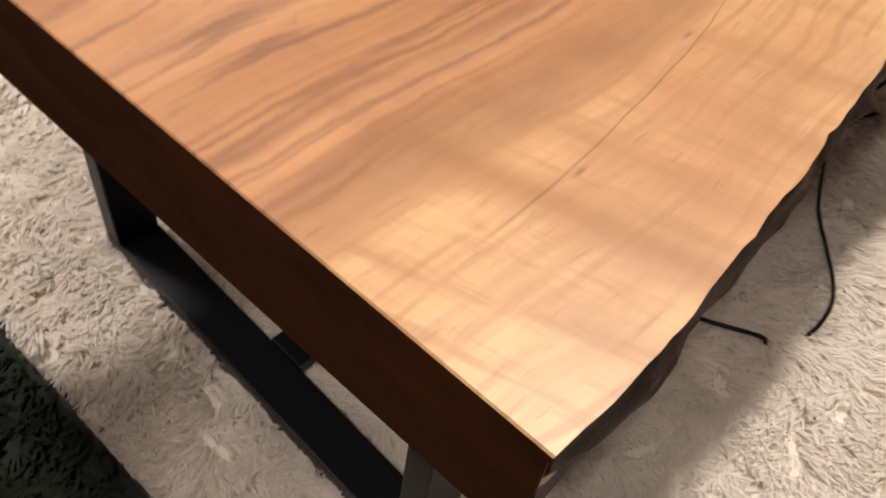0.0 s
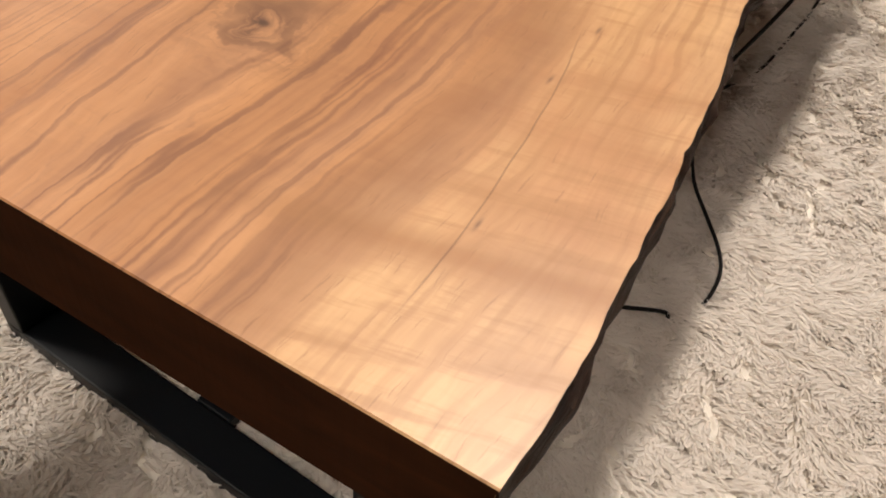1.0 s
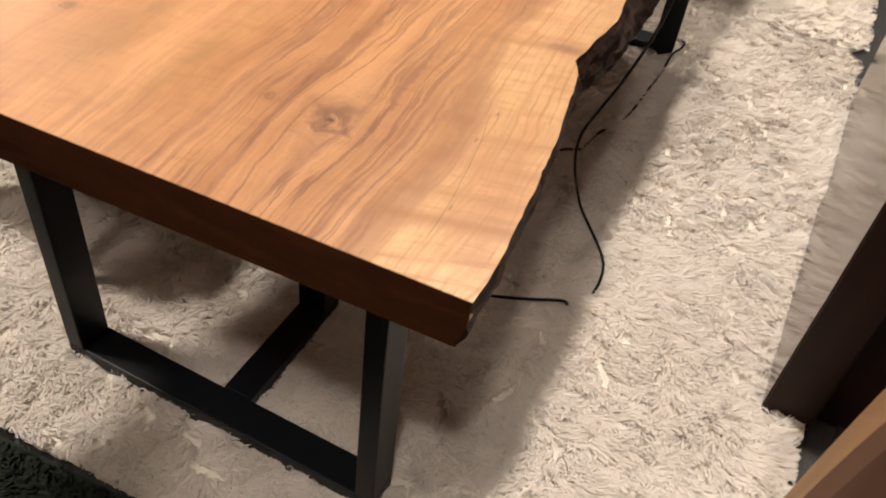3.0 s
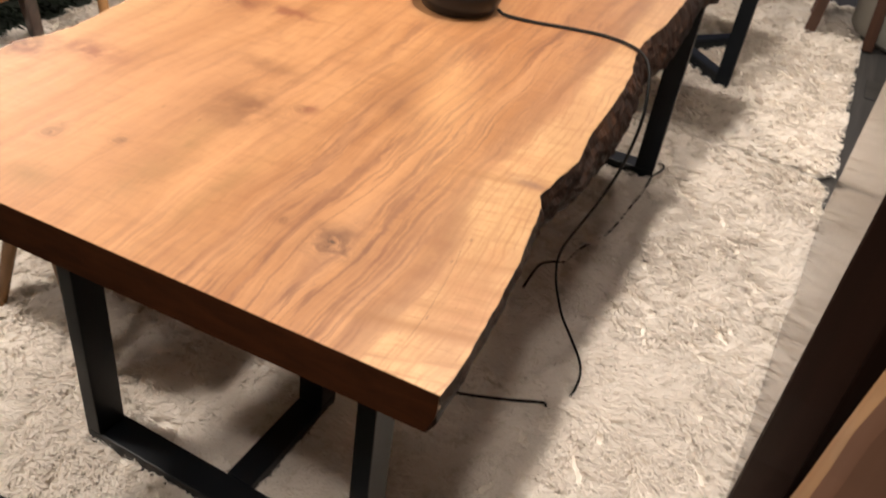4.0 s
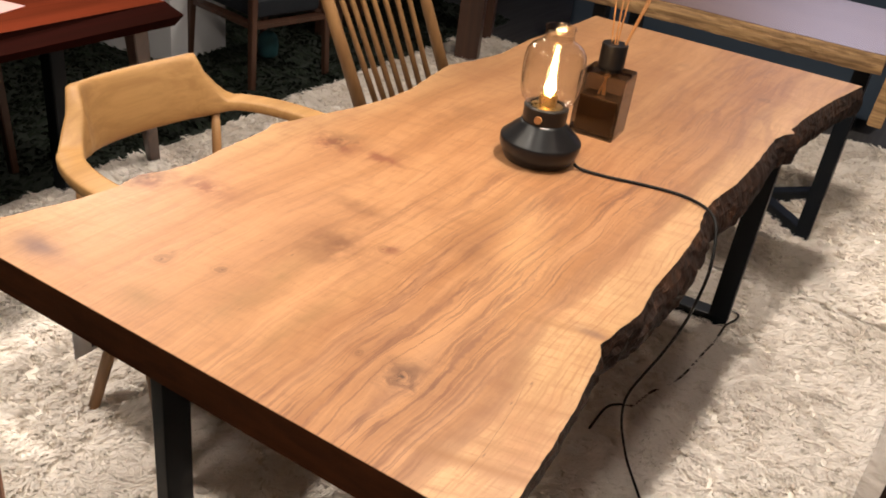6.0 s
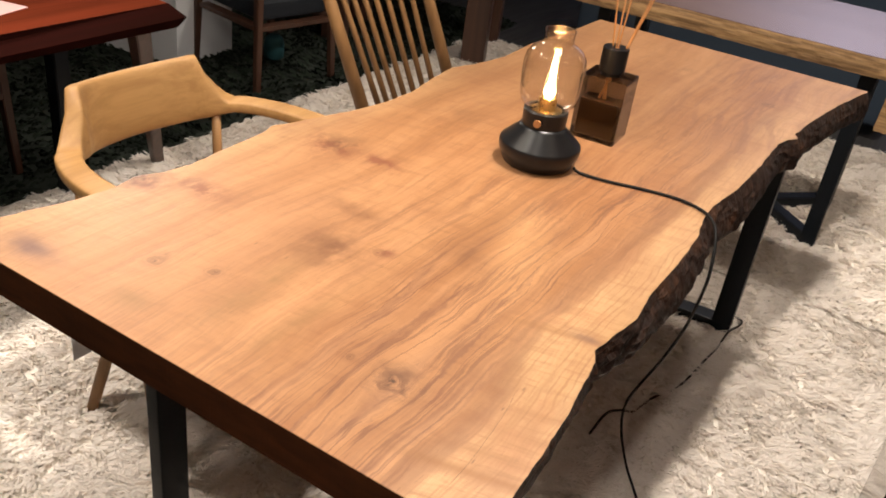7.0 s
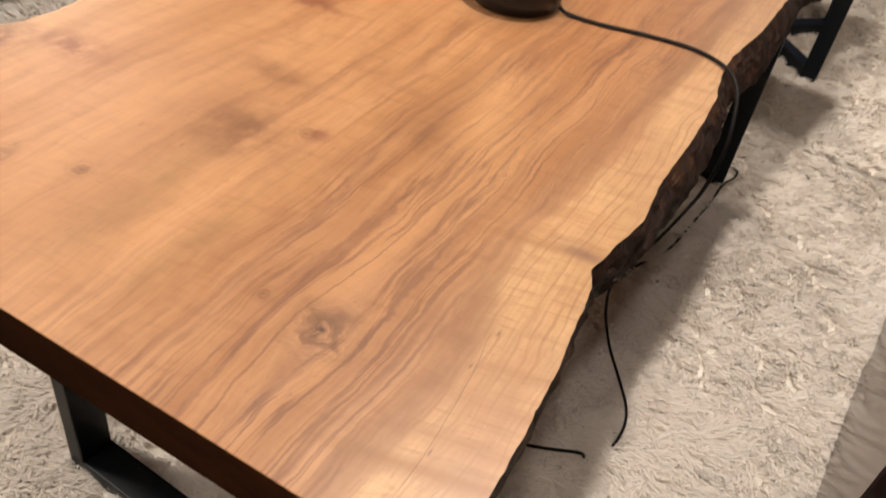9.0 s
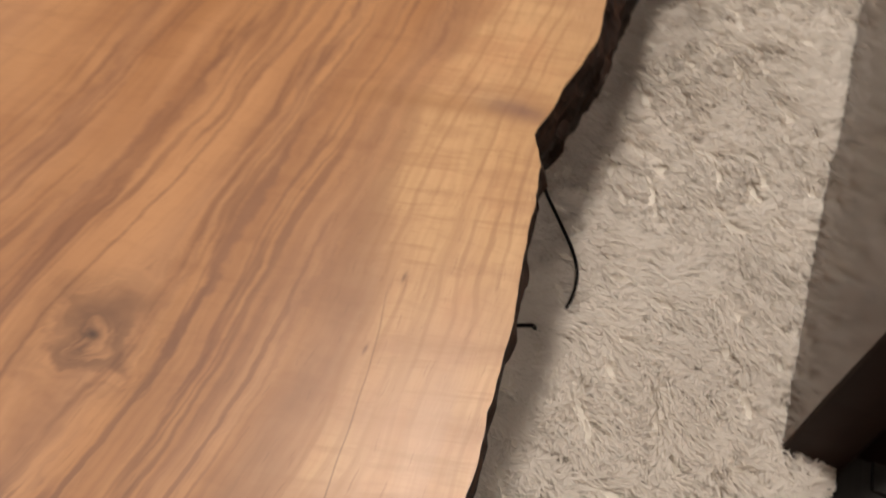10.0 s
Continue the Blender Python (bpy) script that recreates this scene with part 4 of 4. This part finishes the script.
# ---- oak armchair at the table ----
def armchair():
    c = thing("armchair", "light oak armchair with broad curved backrest, tucked in", "chair", x=-1.148, y=0.583, z=-0.008)
    # back panel and arms: one swept band, tall in the middle, with a concave step down to the arms
    rings = []
    N = 72
    for i in range(N + 1):
        s = -1 + 2 * i / N
        a = abs(s)
        sg = 1 if s > 0 else -1
        if a < 0.40:
            px, py = -0.030 + 0.060 * (a / 0.40) ** 2.0, sg * 0.172 * (a / 0.40)
        else:
            q = (a - 0.40) / 0.60
            px, py = 0.030 + 0.035 * q + 0.245 * q ** 1.25, sg * (0.172 + 0.098 * math.sin(q ** 0.7 * math.pi * 0.56))
        step = max(0.0, min(1.0, (a - 0.36) / 0.13))
        tall = 0.026 + 0.110 * (1 - step) ** 2.0
        arm = max(0.0, min(1.0, (a - 0.29) / 0.22))
        deep = 0.020 + 0.034 * arm
        if a > 0.9:
            deep *= 1 - 0.5 * ((a - 0.9) / 0.1) ** 2
        low = 0.598 + 0.030 * min(1.0, a / 0.5) ** 2
        q = max(0.0, min(1.0, (a - 0.22) / 0.38))
        nx, ny = 1 - q, -sg * q
        l = math.hypot(nx, ny)
        nx, ny = nx / l, ny / l
        ring = []
        for k in range(16):
            th = 2 * math.pi * (k + 0.5) / 16
            u, v = math.copysign(abs(math.cos(th)) ** 0.35, math.cos(th)), math.copysign(abs(math.sin(th)) ** 0.35, math.sin(th))
            zz = low + (v + 1) * tall / 2
            ring.append((px + nx * u * deep / 2 - 0.22 * max(0, zz - 0.64), py + ny * u * deep / 2, zz))
        rings.append(ring)
    part("armrest_back", loft(rings), M_OAK, c, "curved oak back and arms in one sweep", smooth=True)
    part("seat", box(-0.02, 0.42, -0.245, 0.245, 0.40, 0.44, 0.015, 3), M_OAK, c)
    for sy in (-1, 1):
        part("back_leg", bar((0.034, sy * 0.211, 0.008), (0.140, sy * 0.160, 0.405), 0.024, 0.024, 0.032, 0.032, round_n=16), M_OAKV, c, smooth=True)
        part("back_post", bar((0.030, sy * 0.190, 0.40), (0.033, sy * 0.178, 0.625), 0.024, 0.024, 0.020, 0.020, round_n=16), M_OAKV, c, smooth=True)
        part("front_leg", bar((0.33, sy * 0.26, 0.008), (0.27, sy * 0.275, 0.635), 0.022, 0.022, 0.027, 0.027, round_n=16), M_OAKV, c, smooth=True)
        part("side_rail", bar((-0.0, sy * 0.225, 0.385), (0.38, sy * 0.255, 0.385), 0.022, 0.05), M_OAKV, c)
    part("front_rail", bar((0.37, -0.25, 0.385), (0.37, 0.25, 0.385), 0.022, 0.05), M_OAKV, c)
    part("back_rail", bar((0.02, -0.22, 0.385), (0.02, 0.22, 0.385), 0.022, 0.05), M_OAKV, c)
    tag = part("price_tag", box(0.012, 0.0135, -0.225, -0.165, 0.15, 0.25, 0), M_WHITE, c, "white hanging price tag")
    part("print_bar", box(0.0137, 0.0147, -0.182, -0.172, 0.16, 0.22, 0), M_INK, tag)


armchair()


# ---- spindle-back chair ----
def spindle_chair():
    c = thing("spindle_chair", "oak chair with tall fan-shaped spindle back", "chair", x=-1.10, y=1.55)
    zs, zt = 0.44, 1.02
    for k in range(9):
        f = -1 + 2 * k / 8
        ends = k in (0, 8)
        thick = 0.036 if ends else 0.0165
        part("back_post" if ends else "spindle", bar((0.0 - 0.02 * (1 - f * f), f * (0.225 if ends else 0.19), zs), (-0.20 - 0.03 * (1 - f * f), f * 0.225 - 0.10, zt), thick * 1.1, thick * 1.1, thick * 0.85, thick * 0.85, round_n=14), M_OAKV, c, smooth=True)
    part("top_rail", loft([[(-0.20 - 0.03 * (1 - f * f) + dx, f * 0.26 - 0.10, zt + dz) for dx, dz in ((-0.012, -0.01), (0.012, -0.01), (0.010, 0.06), (-0.010, 0.06))] for f in [-1 + i / 8 for i in range(17)]]), M_OAK, c)
    part("seat", box(-0.02, 0.42, -0.23, 0.23, 0.41, 0.445, 0.016, 3), M_WALNUT, c, "dark seat pad")
    for sx, sy in ((0.02, -1), (0.02, 1), (0.37, -1), (0.37, 1)):
        part("leg", bar((sx + (0.03 if sx > 0.2 else -0.05), sy * 0.22, 0), (sx, sy * 0.17, 0.41), 0.024, 0.024, 0.034, 0.034, round_n=14), M_OAKV, c, smooth=True)


spindle_chair()


# ---- neighbouring red table and its surroundings ----
def red_table():
    t = thing("red_table", "polished red hardwood slab table on dark legs", "table", x=-1.541, y=1.02)
    rows = []
    for i in range(31):
        x = -1.5 + 1.5 * i / 30
        e = 0.010 * wave(x * 4, 6.6)
        s = 0.03 * i / 30
        rows.append([(x, -1.9, 0.72), (x, e, 0.72), (x + s, 0.035 + e, 0.685), (x + s - 0.02, 0.02 + e, 0.655), (x + s - 0.05, -1.9, 0.655)])
    bm = loft(rows)
    # faces not turned upwards take the shade-dark red
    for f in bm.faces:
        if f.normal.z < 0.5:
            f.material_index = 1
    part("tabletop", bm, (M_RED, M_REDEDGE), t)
    part("post", bar((-0.47, -0.02, 0.0), (-0.47, -0.02, 0.655), 0.05, 0.05), M_STEEL, t, "black steel post")
    part("splayed_leg", bar((-0.46, 0.33, 0.0), (-0.07, -0.05, 0.66), 0.032, 0.036, 0.055, 0.045), M_WALNUT, t, "dark walnut leg splayed outwards")
    for lx, ly in ((-0.38, -1.5), (-1.2, -0.42), (-1.2, -1.5)):
        part("leg", bar((lx, ly, 0), (lx, ly, 0.655), 0.055, 0.055), M_STEEL, t)
    part("rail", bar((-0.38, -0.42, 0.56), (-1.2, -0.42, 0.56), 0.05, 0.03), M_STEEL, t)


red_table()
sheet = thing("paper_sheet", "pale pink paper sheet lying on the red table", "paper", x=-1.742, y=0.640, z=0.720, turn=14)
part("page", box(-0.10, 0.075, -0.12, 0.055, 0.0, 0.0012, 0), plain("pink_paper", (0.62, 0.36, 0.34), 0.7, 0.0, 0.05, 20.0, 0.02), sheet)


def dark_chair(x, y, turn):
    c = thing("dark_chair", "dark walnut chair with black leather seat", "chair", "dark chairs", x, y, 0, turn)
    part("seat", box(-0.18, 0.18, -0.19, 0.20, 0.30, 0.385, 0.025, 3), M_LEATHER, c, "black leather seat pad")
    part("front_rail", bar((-0.19, -0.195, 0.278), (0.19, -0.195, 0.278), 0.022, 0.045), M_WALNUT, c)
    for sx in (-1, 1):
        part("front_leg", bar((sx * 0.21, -0.21, 0), (sx * 0.19, -0.19, 0.66), 0.026, 0.026, 0.036, 0.036), M_WALNUT, c)
        part("back_leg", bar((sx * 0.21, 0.25, 0), (sx * 0.19, 0.20, 0.76), 0.026, 0.026, 0.036, 0.036), M_WALNUT, c)
        part("arm", bar((sx * 0.20, -0.22, 0.67), (sx * 0.20, 0.22, 0.68), 0.05, 0.022), M_WALNUT, c)
        part("side_rail", bar((sx * 0.195, -0.19, 0.28), (sx * 0.195, 0.20, 0.28), 0.022, 0.05), M_WALNUT, c)
    part("backrest", box(-0.22, 0.22, 0.19, 0.215, 0.62, 0.78, 0.008), M_WALNUT, c)
    return c


chair_a = dark_chair(-2.42, 2.36, 80)
copy_thing(chair_a, pose(-2.42, 0.74, 0, 0, 0, 95))
box_thing = thing("carton", "white cardboard carton on the floor", "box", x=-2.84, y=2.2, turn=6)
part("body", box(-0.30, 0.14, -0.14, 0.24, 0, 0.75, 0.003), M_WHITE, box_thing)

part("label", box(0.141, 0.144, 0.06, 0.17, 0.36, 0.55, 0.001), M_INK, box_thing, "dark printed patch")


bundle = thing("cloth_bundle", "small rolled teal cloth bundle on the green rug", "cloth", x=-2.50, y=2.50, z=0.012)
part("roll", lathe([(0, 0), (0.035, 0.0), (0.046, 0.012), (0.048, 0.06), (0.042, 0.10), (0.020, 0.118), (0, 0.115)], 24), M_TEAL, bundle, smooth=True)


def dark_bench(x, y, turn):
    b = thing("dark_bench", "heavy dark wooden bench table on thick legs", "bench", x=x, y=y, turn=turn)
    part("tabletop", box(-0.9, 0.12, -0.1, 0.6, 0.62, 0.70, 0.006), M_WALNUT, b)
    for lx, ly in ((0.0, 0.0), (-0.75, 0.0), (0.0, 0.45), (-0.75, 0.45)):
        part("leg", box(lx - 0.06, lx + 0.06, ly - 0.05, ly + 0.05, 0, 0.62, 0.004), M_WALNUT, b)


dark_bench(-1.86, 3.30, 20)

sofa = thing("low_sofa", "dark blue-grey low sofa behind the display table", "sofa", x=-0.7, y=3.95)
M_BLUE = plain("blue_grey_fabric", (0.035, 0.055, 0.085), 0.9, 0.0, 0.2, 150.0, 0.3)
part("seat_base", box(-0.9, 0.75, 0.0, 0.8, 0.06, 0.42, 0.03, 3), M_BLUE, sofa)
part("backrest", box(-0.9, 0.75, 0.55, 0.8, 0.42, 0.80, 0.05, 3), M_BLUE, sofa)
for lx in (-0.8, 0.65):
    for ly in (0.08, 0.72):
        part("foot", bar((lx, ly, 0.0), (lx, ly, 0.07), 0.04, 0.04), M_STEEL, sofa)

pouf = thing("round_pouf", "round cream fabric pouf on the floor", "pouf", x=0.66, y=3.55)
part("body", lathe([(0, 0.0), (0.24, 0.0), (0.27, 0.03), (0.275, 0.2), (0.27, 0.37), (0.24, 0.41), (0, 0.42)], 40), M_FABRIC, pouf, smooth=True)
stool = thing("wooden_stool", "reddish brown wooden stool standing on the rug", "stool", x=0.36, y=3.42)
for sx in (-1, 1):
    for sy in (-1, 1):
        part("leg", bar((sx * 0.12, sy * 0.12, 0), (sx * 0.09, sy * 0.09, 0.43), 0.045, 0.045), M_WALNUT, stool)
part("seat", box(-0.15, 0.15, -0.15, 0.15, 0.43, 0.47, 0.01), M_WALNUT, stool)

upright_slab("upright_slab", -0.340, -0.390, 0.0, 0.03, 0.17, 1.35, M_PANELTAN, M_PANELTAN, "narrow brown board stood upright beside the table")


# ---- floor planks beside the rug ----
def floor_planks():
    """Charcoal planks laid across, with open joints, where the floor shows beside the rugs."""
    mats = [plain_wood("plank_tone_%s" % k, (0.052 * f, 0.048 * f, 0.047 * f), (0.024 * f, 0.023 * f, 0.024 * f), 0.5, "x", 1.5) for k, f in (("a", 0.7), ("b", 1.2), ("c", 2.2))]
    meshes = []
    for mt in mats:
        bm = box(-0.449, 0.449, -0.089, 0.089, -0.006, 0.0, 0.0015, 1)
        me = bpy.data.meshes.new("plank")
        bm.to_mesh(me)
        bm.free()
        me.materials.append(mt)
        meshes.append(me)
    floor = bpy.data.objects["floor"]
    rng = random.Random(11)
    for row in range(24):
        for col in range(2):
            ob = new("plank", meshes[rng.choice((0, 0, 1, 1, 2))])
            ob.parent = floor
            ob.location = (0.95 + 0.9 * col + 0.3 * (row % 3), 0.2 + 0.18 * row, 0.0)


floor_planks()
